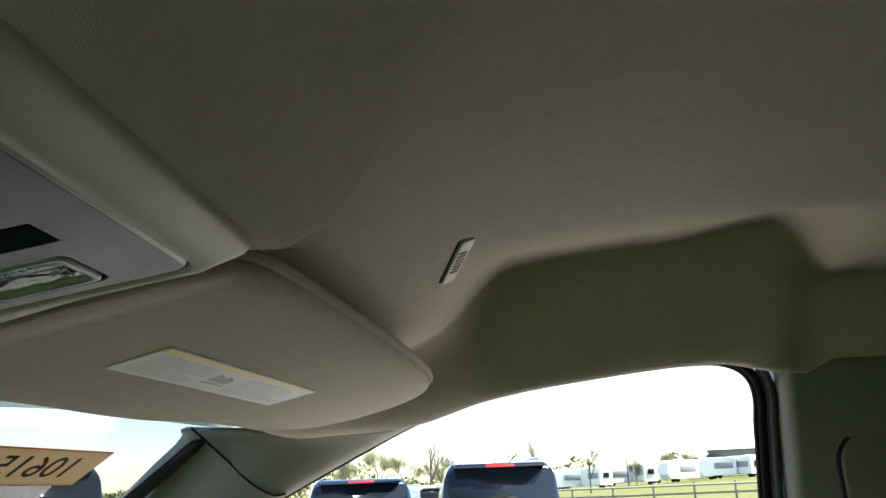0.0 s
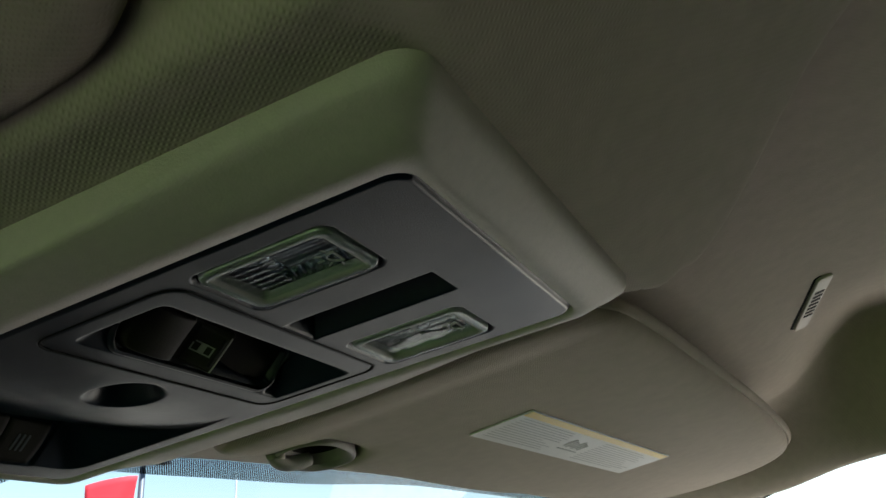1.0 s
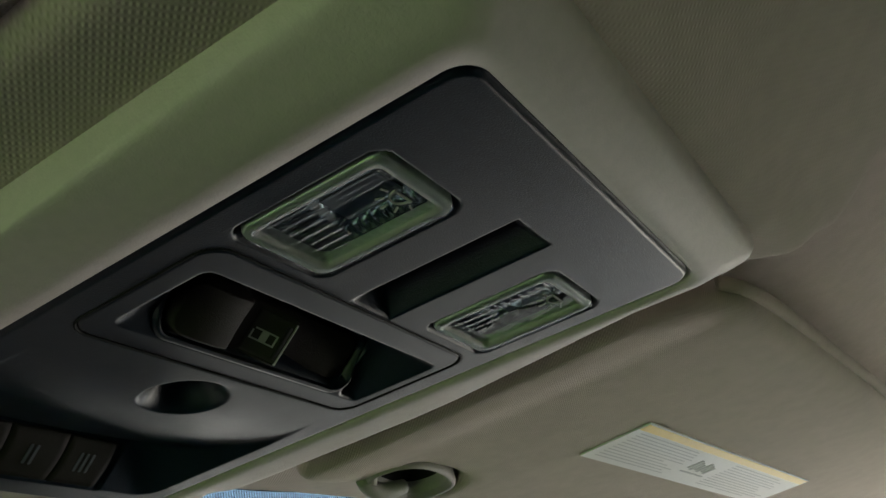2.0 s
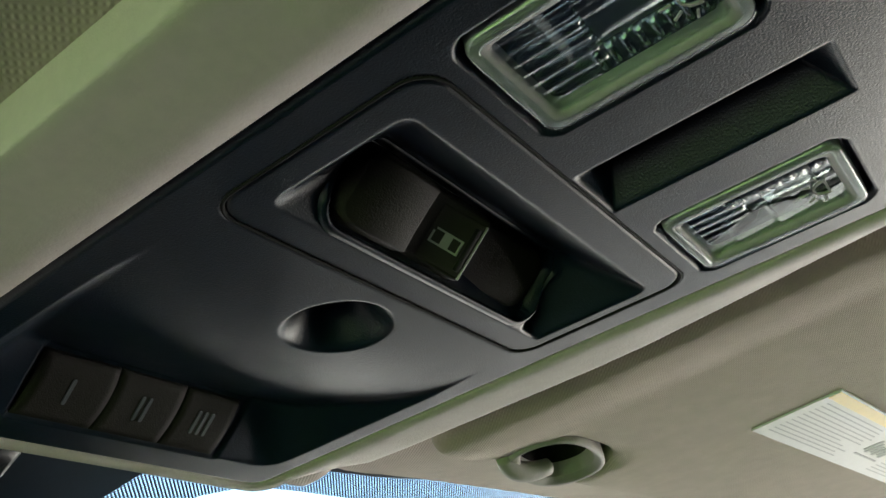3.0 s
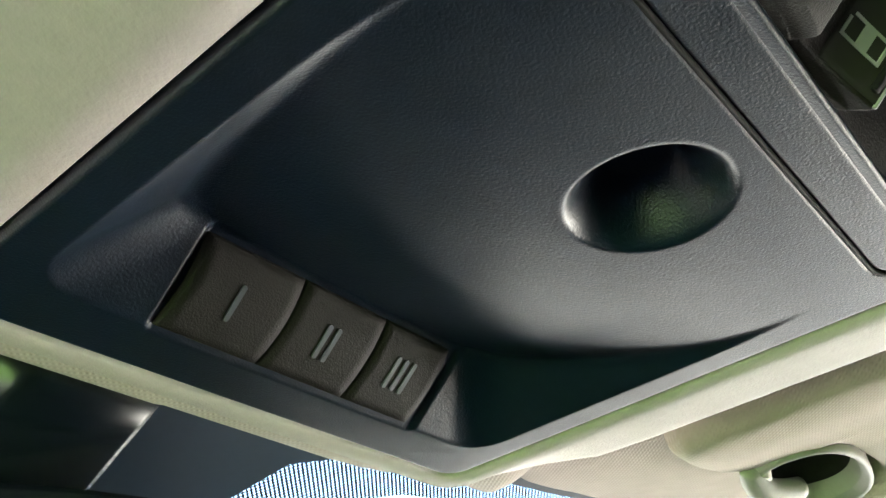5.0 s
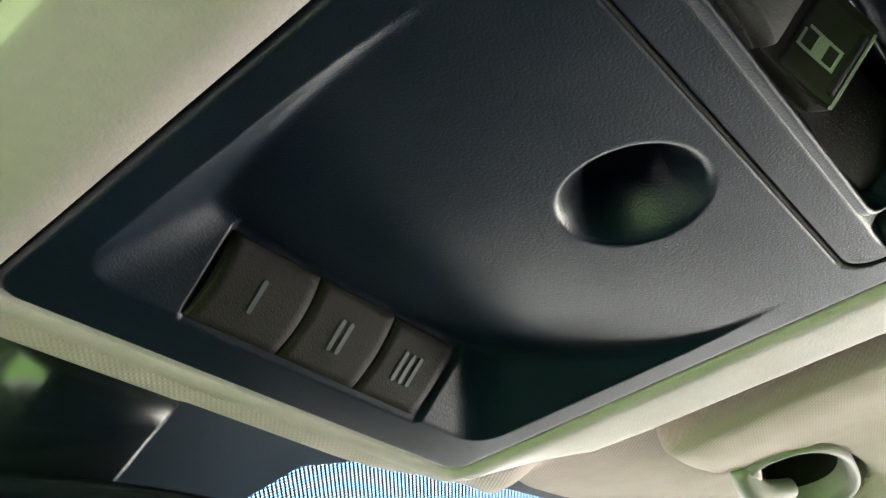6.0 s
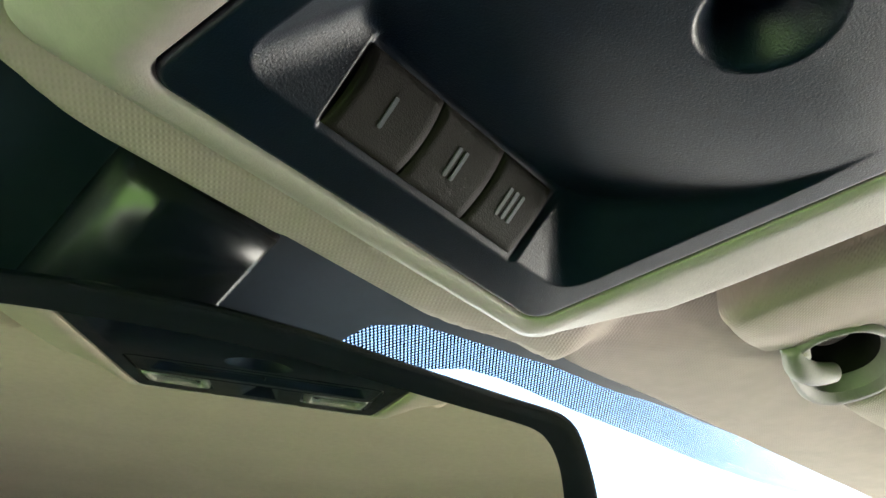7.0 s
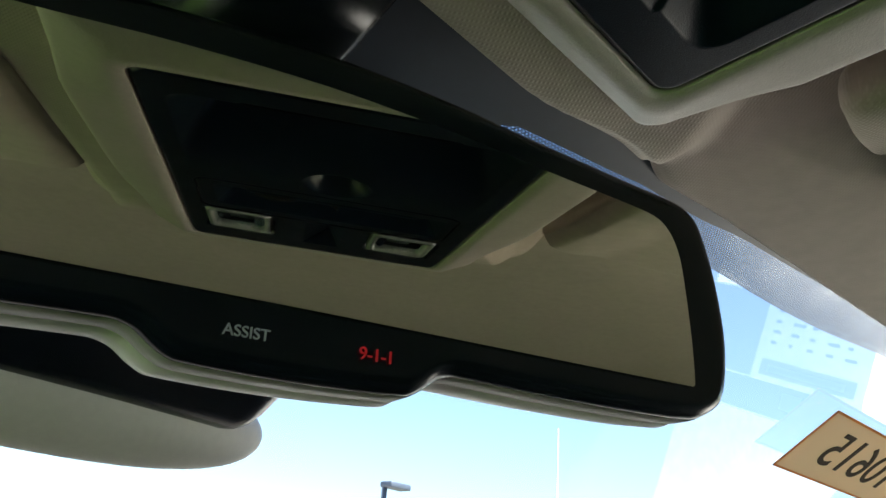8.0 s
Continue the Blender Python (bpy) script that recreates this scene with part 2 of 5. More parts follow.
def box(bm, lo, hi, bevel=0.0, segments=2, m=None):
    lo, hi = Vector(lo), Vector(hi)
    made = bmesh.ops.create_cube(bm, size=1.0, matrix=Matrix.Translation((lo + hi) / 2) @ Matrix.Diagonal((*(hi - lo), 1)))
    vs = made["verts"]
    if bevel:
        es = list({e for v in vs for e in v.link_edges})
        out = bmesh.ops.bevel(bm, geom=es, offset=bevel, segments=segments, profile=0.5, affect="EDGES")
        vs = list({v for f in out["faces"] for v in f.verts} | {v for v in vs if v.is_valid})
    if m is not None:
        bmesh.ops.transform(bm, matrix=m, verts=vs)
    return vs


def tube(bm, a, b, r0, r1=None, sides=16, caps=True):
    a, b = Vector(a), Vector(b)
    r1 = r0 if r1 is None else r1
    m = Matrix.Translation((a + b) / 2) @ (b - a).to_track_quat("Z", "Y").to_matrix().to_4x4()
    return bmesh.ops.create_cone(bm, cap_ends=caps, segments=sides, radius1=r0, radius2=r1, depth=(b - a).length, matrix=m)["verts"]


def prism(bm, outline, z0, z1, bevel=0.0, m=None):
    """An outline of (x, y) pushed from z0 to z1."""
    vs = [bm.verts.new((x, y, z0)) for x, y in outline]
    f = bm.faces.new(vs)
    out = bmesh.ops.extrude_face_region(bm, geom=[f])
    top = [g for g in out["geom"] if isinstance(g, bmesh.types.BMVert)]
    bmesh.ops.translate(bm, vec=(0, 0, z1 - z0), verts=top)
    allv = vs + top
    if bevel:
        es = [e for e in {e for v in top for e in v.link_edges} if all(v in top for v in e.verts)]
        r = bmesh.ops.bevel(bm, geom=es, offset=bevel, segments=3, profile=0.5, affect="EDGES")
        allv = list({v for v in allv if v.is_valid} | {v for f in r["faces"] for v in f.verts})
    if m is not None:
        bmesh.ops.transform(bm, matrix=m, verts=allv)
    return allv


def rounded_outline(x0, x1, y0, y1, r, n=6):
    pts = []
    for cx, cy, a in ((x1 - r, y1 - r, 0), (x0 + r, y1 - r, 90), (x0 + r, y0 + r, 180), (x1 - r, y0 + r, 270)):
        for k in range(n + 1):
            t = radians(a + 90 * k / n)
            pts.append((cx + r * math.cos(t), cy + r * math.sin(t)))
    return pts


def sstep(a, b, x):
    t = min(1.0, max(0.0, (x - a) / (b - a)))
    return t * t * (3 - 2 * t)


def curve_at(table, y):
    """Smooth value from a table of (y, value)."""
    ys = [p[0] for p in table]
    k = max(0, min(len(ys) - 2, int(np.searchsorted(ys, y)) - 1))
    p = [table[max(0, min(len(ys) - 1, k + d))] for d in (-1, 0, 1, 2)]
    h = p[2][0] - p[1][0]
    t = min(1.0, max(0.0, (y - p[1][0]) / h))
    m1 = (p[2][1] - p[0][1]) / max(1e-9, p[2][0] - p[0][0]) * h
    m2 = (p[3][1] - p[1][1]) / max(1e-9, p[3][0] - p[1][0]) * h
    return (2 * t**3 - 3 * t**2 + 1) * p[1][1] + (t**3 - 2 * t**2 + t) * m1 + (-2 * t**3 + 3 * t**2) * p[2][1] + (t**3 - t**2) * m2


def rr_dist(x, v, x0, x1, v0, v1, r):
    """Signed distance to a rounded rectangle, negative inside."""
    qx, qv = abs(x - (x0 + x1) / 2) - (x1 - x0) / 2 + r, abs(v - (v0 + v1) / 2) - (v1 - v0) / 2 + r
    return math.hypot(max(qx, 0), max(qv, 0)) + min(max(qx, qv), 0) - r


def letters(text, size, material_, parent, m, name="lettering", depth=0.0002, label=""):
    cu = bpy.data.curves.new(name, "FONT")
    cu.body, cu.size, cu.extrude, cu.align_x, cu.align_y = text, size, depth, "CENTER", "CENTER"
    tmp = bpy.data.objects.new(name, cu)
    scene.collection.objects.link(tmp)
    me = bpy.data.meshes.new_from_object(tmp.evaluated_get(bpy.context.evaluated_depsgraph_get()))
    bpy.data.objects.remove(tmp)
    ob = attach(name, me, material_, parent, label, smooth=False)
    ob.matrix_local = m
    return ob

# ---- cabin shell ----
CEIL = [(-1.30, 1.660), (-0.60, 1.672), (-0.30, 1.674), (-0.12, 1.669), (-0.03, 1.661), (0.04, 1.647), (0.10, 1.620), (0.20, 1.589), (0.30, 1.563), (0.37, 1.549)]
RAIL = [(-1.30, 1.57), (-0.60, 1.59), (-0.24, 1.597), (-0.177, 1.6078), (-0.036, 1.5955), (0.045, 1.582), (0.114, 1.562), (0.20, 1.556), (0.37, 1.549)]
SIDE = 0.70      # half width at the top of the door windows
SLOPE = math.atan(0.16382)
PLANE_Z = 1.5848  # console underside, level at the first eye


def con_plane(y):
    return PLANE_Z - 0.16382 * y


def pod_distance(x, y):
    """How far outside the cloth lip round the console."""
    a = abs(x)
    half_ = 0.100 - (0.020 * sstep(0.075, 0.125, y) * (1 - sstep(0.30, 0.335, y)) if x > 0 else 0.0)
    return max(a - half_, y - 0.346)


EDGE_D = [(0.0, -0.003), (0.134, -0.008), (0.20, -0.012), (0.25, -0.015), (0.33, -0.019), (0.40, -0.022), (0.70, -0.022)]


def ws_edge_y(a):
    """Where the headliner ends at the windshield."""
    return 0.362 - 0.045 * (a / 0.75) ** 2 + curve_at(EDGE_D, a) * 0.829


def ws_edge_z(a):
    return 1.5505 - curve_at(EDGE_D, a) * 0.559


def smin(a, b, k):
    h = max(k - abs(a - b), 0.0) / k
    return min(a, b) - h * h * k / 4


def ceiling_z(x, y):
    a = abs(x)
    z = curve_at(CEIL, y)
    # over the door the cloth rises outwards, then drops steeply to the rail in a scalloped hollow
    rear = 1 - sstep(-0.275, -0.225, y)
    inside = (1 - rear) * (1 - sstep(0.010, 0.085, y))
    start, foot_ = 0.575 + 0.010 * inside + 0.055 * rear, 0.658 + 0.014 * rear
    z += (0.034 + 0.012 * sstep(0.12, 0.23, -y)) * inside * sstep(0.36, start, a)
    if a > start:
        k = min(1.0, (a - start) / (foot_ - start))
        z += (curve_at(RAIL, y) - 0.009 - z) * (0.35 * k + 0.65 * sstep(0, 1, k))
        z += 0.012 * sstep(foot_ - 0.006, SIDE, a)
    pod = con_plane(max(y, 0.0935)) + 0.0115
    d = pod_distance(x, y)
    lip = 1 - sstep(-0.004, 0.014 + 0.010 * sstep(0.25, 0.33, y) + 0.010 * (1 - sstep(0.09, 0.13, y) if x > 0 else 1.0), d)
    beside = z * (1 - lip) + min(z, pod) * lip
    # mound of cloth that ramps up rearwards from the console, with a crisp shoulder on either side
    edge_ = max(0.0, a - 0.105 + 0.055 * sstep(0.0, 1.0, (0.080 - y) / 0.06))
    mound = con_plane(0.0935) + 0.0115 + 0.72 * (0.0935 - y) + 4.0 * max(0.0, 0.060 - y) ** 2 + 48.0 * edge_ ** 2
    behind = smin(z, mound, 0.006)
    k = sstep(0.076, 0.0935, y)
    z = behind * (1 - k) + beside * k
    # towards the windshield the cloth follows the rising edge of the glass
    z += (ws_edge_z(a) - z) * sstep(0.22, ws_edge_y(a), y) * sstep(0.10, 0.18, a)
    if a < 0.074 and 0.100 < y < 0.324:
        z += 0.022
    return z


def build_headliner():
    xs = np.unique(np.round(np.concatenate([np.linspace(-SIDE, SIDE, 120), np.linspace(-0.150, 0.150, 140), np.linspace(0.57, SIDE, 34), -np.linspace(0.57, SIDE, 34)]), 5))
    ys = np.unique(np.round(np.concatenate([np.linspace(-1.30, 0.362, 140), np.linspace(0.0, 0.13, 80), np.linspace(0.30, 0.362, 40)]), 5))
    rows = []
    for y in ys:
        row = []
        for x in xs:
            lim = SIDE - max(0.0, y - 0.16) * 0.22
            xx = max(-lim, min(lim, x))
            tip = 0.352 - 0.010 * sstep(0.045, 0.09, abs(x))
            end = tip + (ws_edge_y(abs(x)) - tip) * sstep(0.095, 0.14, abs(x))
            yy = min(y, end)
            row.append((xx, yy, ceiling_z(xx, yy) + 0.004 * sstep(end - 0.006, end, y)))
        rows.append(row)
    return attach("ceiling", sheet(rows, 0.02, doubled=True), HEADLINER)


tagged(build_headliner(), "taupe knitted cloth headliner of a car cabin", "ceiling", kind="structure")

WINDOW_EDGE = [(0.770, -0.2135, 1.10), (0.735, -0.2155, 1.35), (0.708, -0.2195, 1.545), (0.703, -0.2205, 1.568), (0.701, -0.2175, 1.5840), (0.700, -0.2100, 1.5950), (0.700, -0.1970, 1.6022), (0.700, -0.1790, 1.6055), (0.700, -0.110, 1.6030), (0.700, -0.036, 1.5945),
               (0.700, 0.045, 1.581), (0.700, 0.114, 1.560), (0.701, 0.172, 1.533), (0.705, 0.252, 1.493), (0.725, 0.45, 1.390), (0.760, 0.78, 1.20), (0.775, 0.92, 1.10)]
GLASS_EDGE = [(0.655, 0.347, 1.560), (0.685, 0.358, 1.553), (0.712, 0.395, 1.531), (0.745, 0.454, 1.491), (0.79, 0.60, 1.393), (0.83, 0.80, 1.258), (0.87, 1.02, 1.110)]


def along(points, n):
    """n points evenly along a smooth line through points."""
    p = np.array(points, float)
    s = np.concatenate([[0], np.cumsum(np.linalg.norm(np.diff(p, axis=0), axis=1))])
    tabs = [[(a, b) for a, b in zip(s, p[:, k])] for k in range(3)]
    return np.array([[curve_at(t, u) for t in tabs] for u in np.linspace(0, s[-1], n)])


def swept(bm, line, ru, rv, up=(1, 0, 0), sides=10):
    """A bar of oval section along a line; a radius may be a function of the way along."""
    line = [Vector(p) for p in line]
    rings = []
    for k, p in enumerate(line):
        t = (line[min(k + 1, len(line) - 1)] - line[max(k - 1, 0)]).normalized()
        u = (Vector(up) - t * t.dot(Vector(up))).normalized()
        w = t.cross(u)
        f = k / max(1, len(line) - 1)
        a_, b_ = (ru(f) if callable(ru) else ru), (rv(f) if callable(rv) else rv)
        rings.append([bm.verts.new(p + u * (a_ * math.cos(a)) + w * (b_ * math.sin(a))) for a in np.linspace(0, 2 * math.pi, sides, endpoint=False)])
    for a, b in zip(rings, rings[1:]):
        for k in range(sides):
            bm.faces.new((a[k], a[(k + 1) % sides], b[(k + 1) % sides], b[k]))
    bm.faces.new(rings[0][::-1])
    bm.faces.new(rings[-1])


def flipped(points, s):
    return [(p[0] * s, p[1], p[2]) for p in points]


SEAL_GREY = plain("grey_rubber_seal", (0.030, 0.032, 0.037), 0.55, amount=0.1)


def build_side(s, name):
    side = "right" if s > 0 else "left"
    # pillar between windshield and door window
    inner = along(WINDOW_EDGE[-6:], 40)
    outer = along(GLASS_EDGE, 40)
    rows = []
    for a, b in zip(inner, outer):
        row = []
        for k in np.linspace(0, 1, 14):
            p = a * (1 - k) + b * k
            bulge = 0.030 * math.sin(math.pi * k) ** 0.8
            row.append((s * (p[0] - bulge), p[1], p[2] - 0.006 * math.sin(math.pi * k)))
        rows.append(row)
    pillar = attach("pillar_trim_" + side, sheet(rows, 0.02, (s, 0, 0.2), doubled=True), BEIGE_TRIM)
    tagged(pillar, "grey-taupe plastic trim on the windshield pillar", "pillar trim", kind="structure")
    # seam where the headliner meets the pillar trim
    bm = bmesh.new()
    seam = along([(s * 0.640, 0.330, 1.560), (s * 0.6740, 0.3044, 1.5283), (s * 0.6828, 0.2829, 1.5063), (s * 0.6940, 0.2633, 1.4940), (s * 0.7010, 0.2529, 1.4950)], 24)
    swept(bm, seam, 0.0020, 0.0011, up=(s, 0, 0), sides=8)
    part("seam", bm, RUBBER, pillar, "dark seam between two trims")
    # door pillar trim behind the window
    rows = []
    for z in np.linspace(1.05, 1.6005, 26):
        e = 0.770 - (z - 1.10) / 0.45 * 0.062
        row = []
        for y in np.concatenate([np.linspace(-0.2385, -0.253, 10), np.linspace(-0.30, -1.30, 14)]):
            roll = max(0.0, min(1.0, (y + 0.2535) / 0.0150))
            row.append((s * (min(e, 0.772) - 0.008 - 0.024 * math.sqrt(max(0.0, 1 - roll**2)) - 0.010 * sstep(-0.253, -0.31, y)), y, z))
        rows.append(row)
    post = attach("door_pillar_trim_" + side, sheet(rows, 0.02, (s, 0, 0), doubled=True), PILLAR_SHADED)
    tagged(post, "plastic trim of the pillar behind the door window, darkened for its shade", "pillar trim", kind="structure")
    bm = bmesh.new()
    vs = prism(bm, rounded_outline(-0.37, -0.281, 1.12, 1.532, 0.03), 0, 0.006, bevel=0.003)
    bmesh.ops.transform(bm, matrix=Matrix(((0, 0, -s, s * 0.6745), (1, 0, 0, 0), (0, 1, 0, 0), (0, 0, 0, 1))), verts=vs)
    bmesh.ops.transform(bm, matrix=Matrix.Translation((s * 0.6745, -0.3, 1.525)) @ Matrix.Rotation(s * 0.135, 4, "Y") @ Matrix.Translation((-s * 0.6745, 0.3, -1.525)), verts=bm.verts[:])
    part("belt_guide", bm, PILLAR_SHADED, post, "belt guide cover, darkened for its shade")
    bm = bmesh.new()
    vs = prism(bm, rounded_outline(-0.3730, -0.2780, 1.12, 1.5350, 0.032), 0, 0.0035)
    bmesh.ops.transform(bm, matrix=Matrix(((0, 0, -s, s * 0.6745), (1, 0, 0, 0), (0, 1, 0, 0), (0, 0, 0, 1))), verts=vs)
    bmesh.ops.transform(bm, matrix=Matrix.Translation((s * 0.6745, -0.3, 1.525)) @ Matrix.Rotation(s * 0.135, 4, "Y") @ Matrix.Translation((-s * 0.6745, 0.3, -1.525)), verts=bm.verts[:])
    part("guide_gap", bm, RUBBER, post, "dark gap round the belt guide")
    # window with seal and pane
    win = thing("window_" + name, "side door window with a black rubber seal", "window", kind="structure")
    edge = along(flipped(WINDOW_EDGE, s), 420)
    bm = bmesh.new()
    swept(bm, [(p[0] + s * 0.004, p[1], p[2] + 0.001) for p in edge], 0.0040, 0.0026, up=(s, 0, 0))
    part("window_seal", bm, RUBBER, win, "black rubber seal")
    rear = along(flipped(WINDOW_EDGE[:9], s), 260)

    def shifted(off, dx):
        """The rear edge moved outwards in the plane of the window, less and less towards its upper end."""
        out = []
        for k, p in enumerate(rear):
            a, b = rear[max(0, k - 1)], rear[min(len(rear) - 1, k + 1)]
            ty, tz = b[1] - a[1], b[2] - a[2]
            ln_ = math.hypot(ty, tz)
            o = off * fade(k / (len(rear) - 1))
            out.append((p[0] + s * dx, p[1] - tz / ln_ * o, p[2] + ty / ln_ * o))
        return out

    def fade(f):
        return 1 - 0.93 * sstep(0.82, 1.0, f)

    bm = bmesh.new()
    swept(bm, shifted(0.0053, 0.004), 0.008, lambda f: 0.0055 * fade(f), up=(s, 0, 0), sides=16)
    part("glass_run", bm, RUBBER, win, "black glass run")
    bm = bmesh.new()
    swept(bm, shifted(0.0150, -0.002), lambda f: 0.007 * fade(f), lambda f: 0.0048 * fade(f), up=(s, 0, 0), sides=16)
    part("door_seal", bm, SEAL_GREY, win, "thick dark grey door seal")
    rows = []
    for k in np.linspace(0, 1, 6):
        rows.append([tuple(p * k + (np.array((p[0] * 0 + s * 0.772, p[1], 1.10))) * (1 - k) + np.array((s * 0.010, 0, 0))) for p in edge[::7]])
    pane = attach("pane", sheet(rows), GLASS, win, "clear glass pane")
    pane.visible_shadow = False
    # door below the window
    bm = bmesh.new()
    box(bm, (min(s * 0.74, s * 0.90), -0.24, 0.35), (max(s * 0.74, s * 0.90), 1.10, 1.17 if s > 0 else 1.10), 0.02)
    tagged(part("wall_" + side, bm, SEAT_TAUPE if s > 0 else TRIM_DARK), "plain inner door panel below the window", "door panel", kind="structure")
    bm = bmesh.new()
    box(bm, (min(s * 0.775, s * 0.88), -1.34, 0.35), (max(s * 0.775, s * 0.88), -0.262, 1.62), 0.01)
    tagged(part("body_side_" + side, bm, TRIM_DARK), "plain dark cabin side behind the door", "cabin side", kind="structure")


build_side(1, "1")
build_side(-1, "2")

bm = bmesh.new()
box(bm, (-0.88, -1.34, 0.32), (0.88, 1.30, 0.36))
tagged(part("floor", bm, TRIM_DARK, smooth=False), "dark carpeted cabin floor", "floor", kind="structure")
bm = bmesh.new()
box(bm, (-0.88, -1.36, 0.36), (0.88, -1.30, 1.66))
tagged(part("wall_rear", bm, TRIM_DARK, smooth=False), "plain dark rear cabin wall", "cabin wall", kind="structure")
bm = bmesh.new()
box(bm, (-0.88, 0.72, 0.36), (0.88, 1.30, 1.08), 0.03)
tagged(part("dashboard", bm, DASH_DARK), "plain dark dashboard under the windshield", "dashboard", kind="structure")
bm = bmesh.new()
for x0, x1 in ((-0.68, -0.16), (0.16, 0.68)):
    box(bm, (x0, -0.55, 0.36), (x1, 0.10, 0.78), 0.05)
tagged(part("seat_base", bm, SEAT_TAUPE), "plain grey seat cushions below the view", "seat", kind="structure")
bm = bmesh.new()
box(bm, (-0.72, -1.30, 1.770), (0.72, 0.33, 1.795), 0.01)
tagged(part("roof", bm, plain("painted_roof", (0.10, 0.10, 0.11), 0.3)), "painted steel roof of the cabin", "roof", kind="structure")

# unseen hood, added to set the light bounced up through the windshield
bm = bmesh.new()
prism(bm, [(-0.93, 1.16), (-0.88, 2.30), (-0.70, 2.48), (0.70, 2.48), (0.88, 2.30), (0.93, 1.16)], 0.62, 1.09, bevel=0.06)
tagged(part("hood", bm, plain("dark_truck_paint", (0.030, 0.031, 0.034), 0.35, amount=0.02)), "plain unseen hood of the truck, added for its bounce and dark to limit it", "hood", kind="structure")

# windshield
RAKE = radians(34)
WS_Y, WS_Z = 0.362, 1.5535


def ws_point(x, d, lift=0.0):
    """A place on the windshield: x across, d down the glass, lift towards the cabin."""
    sag = 0.045 * (x / 0.75) ** 2
    return (x, WS_Y - sag + d * math.cos(RAKE) - lift * math.sin(RAKE), WS_Z - d * math.sin(RAKE) - lift * math.cos(RAKE))


def ws_frame(x, d, lift=0.0):
    p = Vector(ws_point(x, d, lift))
    ex = (Vector(ws_point(x + 0.01, d, lift)) - p).normalized()
    ey = (Vector(ws_point(x, d - 0.01, lift)) - p).normalized()
    ez = ex.cross(ey).normalized()
    ey = ez.cross(ex)
    return Matrix.Translation(p) @ Matrix((ex, ey, ez)).transposed().to_4x4()


windshield = thing("windshield", "raked windshield with a black dotted ceramic band along its top", "windshield", kind="structure")
rows = [[ws_point(x, d, -0.004) for x in np.linspace(-0.80, 0.80, 41)] for d in np.linspace(-0.03, 0.82, 24)]
g = attach("pane", sheet(rows), WINDSHIELD, windshield, "clear raked glass")
g.visible_shadow = False


def band(name, material_, x0, x1, near, far, lift):
    """A strip of print on the glass between two lines d = near(x), far(x), with metric UVs."""
    xs, ks = np.linspace(x0, x1, 97), np.linspace(0, 1, 7)
    rows = [[ws_point(x, near(x) * (1 - k) + far(x) * k, lift) for x in xs] for k in ks]
    me = sheet(rows)
    uv = me.uv_layers.new(name="UVMap")
    flat = [(x, near(x) * (1 - k) + far(x) * k) for k in ks for x in xs]
    for lp in me.loops:
        uv.data[lp.index].uv = flat[lp.vertex_index]
    return attach(name, me, material_, windshield, "black dotted print")


SOLID = [(-0.30, -0.020), (0.0, 0.125), (0.030, 0.105), (0.046, 0.055), (0.056, 0.028), (0.061, 0.018), (0.069, 0.010), (0.081, 0.006), (0.094, 0.004), (0.107, 0.002), (0.121, 0.0), (0.139, -0.003), (0.174, -0.006), (0.20, -0.010), (0.22, -0.012), (0.34, -0.021), (0.70, -0.026)]
DOTS = [(-0.30, 0.008), (0.0, 0.150), (0.040, 0.140), (0.065, 0.075), (0.080, 0.036), (0.092, 0.0210), (0.107, 0.0130), (0.128, 0.0100), (0.163, 0.0085), (0.21, 0.0055), (0.26, 0.0030), (0.31, -0.0010), (0.37, -0.0080), (0.43, -0.0120), (0.70, -0.0140)]


def solid_end(x):
    return curve_at(SOLID, max(0.0, (x + 0.006) if x > -0.006 else -(x + 0.006) * 0.35))


def dots_end(x):
    return curve_at(DOTS, max(0.0, (x + 0.006) if x > -0.006 else -(x + 0.006) * 0.35))


band("ceramic_band", FRIT_SOLID, -0.70, 0.70, lambda x: -0.03, solid_end, 0.0)
band("dotted_band", FRIT, -0.70, 0.70, solid_end, dots_end, 0.0)
for s in (-1, 1):
    bm = bmesh.new()
    line = [ws_point(s * (0.668 + 0.16 * k), 0.005 + 0.80 * k, 0.002) for k in np.linspace(0, 1, 30)]
    swept(bm, line, 0.024, 0.003, up=(1, 0, 0))
    part("edge_band", bm, FRIT_SOLID, windshield, "black print along the pillar")

# ---- overhead console ----
CON = Matrix.Translation((0, 0, PLANE_Z)) @ Matrix.Rotation(-SLOPE, 4, "X")
console = thing("overhead_console", "taupe overhead console with a charcoal switch panel under the headliner", "overhead console", CON)
BX, BV0, BV1 = 0.0575, 0.1095, 0.3200


def ring(off_x, off_r, off_f, w, level=False, n=9):
    """A ring round the switch panel; with level, it comes down to the panel's plane towards the windshield."""
    r = 0.0060 + 0.10 * (off_x + off_r) / 2
    pts = rounded_outline(-BX - off_x, BX + off_x, BV0 - off_r, BV1 + off_f, r, n)
    out = []
    for k, (x, v) in enumerate(pts):
        nx, nv = pts[(k + 1) % len(pts)]
        steps = 14 if abs(nv - v) > 0.05 else 1
        for q in range(steps):
            vv = v + (nv - v) * q / steps
            drop = 0.84 * sstep(0.10, 0.215, vv) * (1 - sstep(0.288, 0.325, vv)) if level else 0.0
            out.append((x + (nx - x) * q / steps, vv, w * (1 - drop)))
    return out


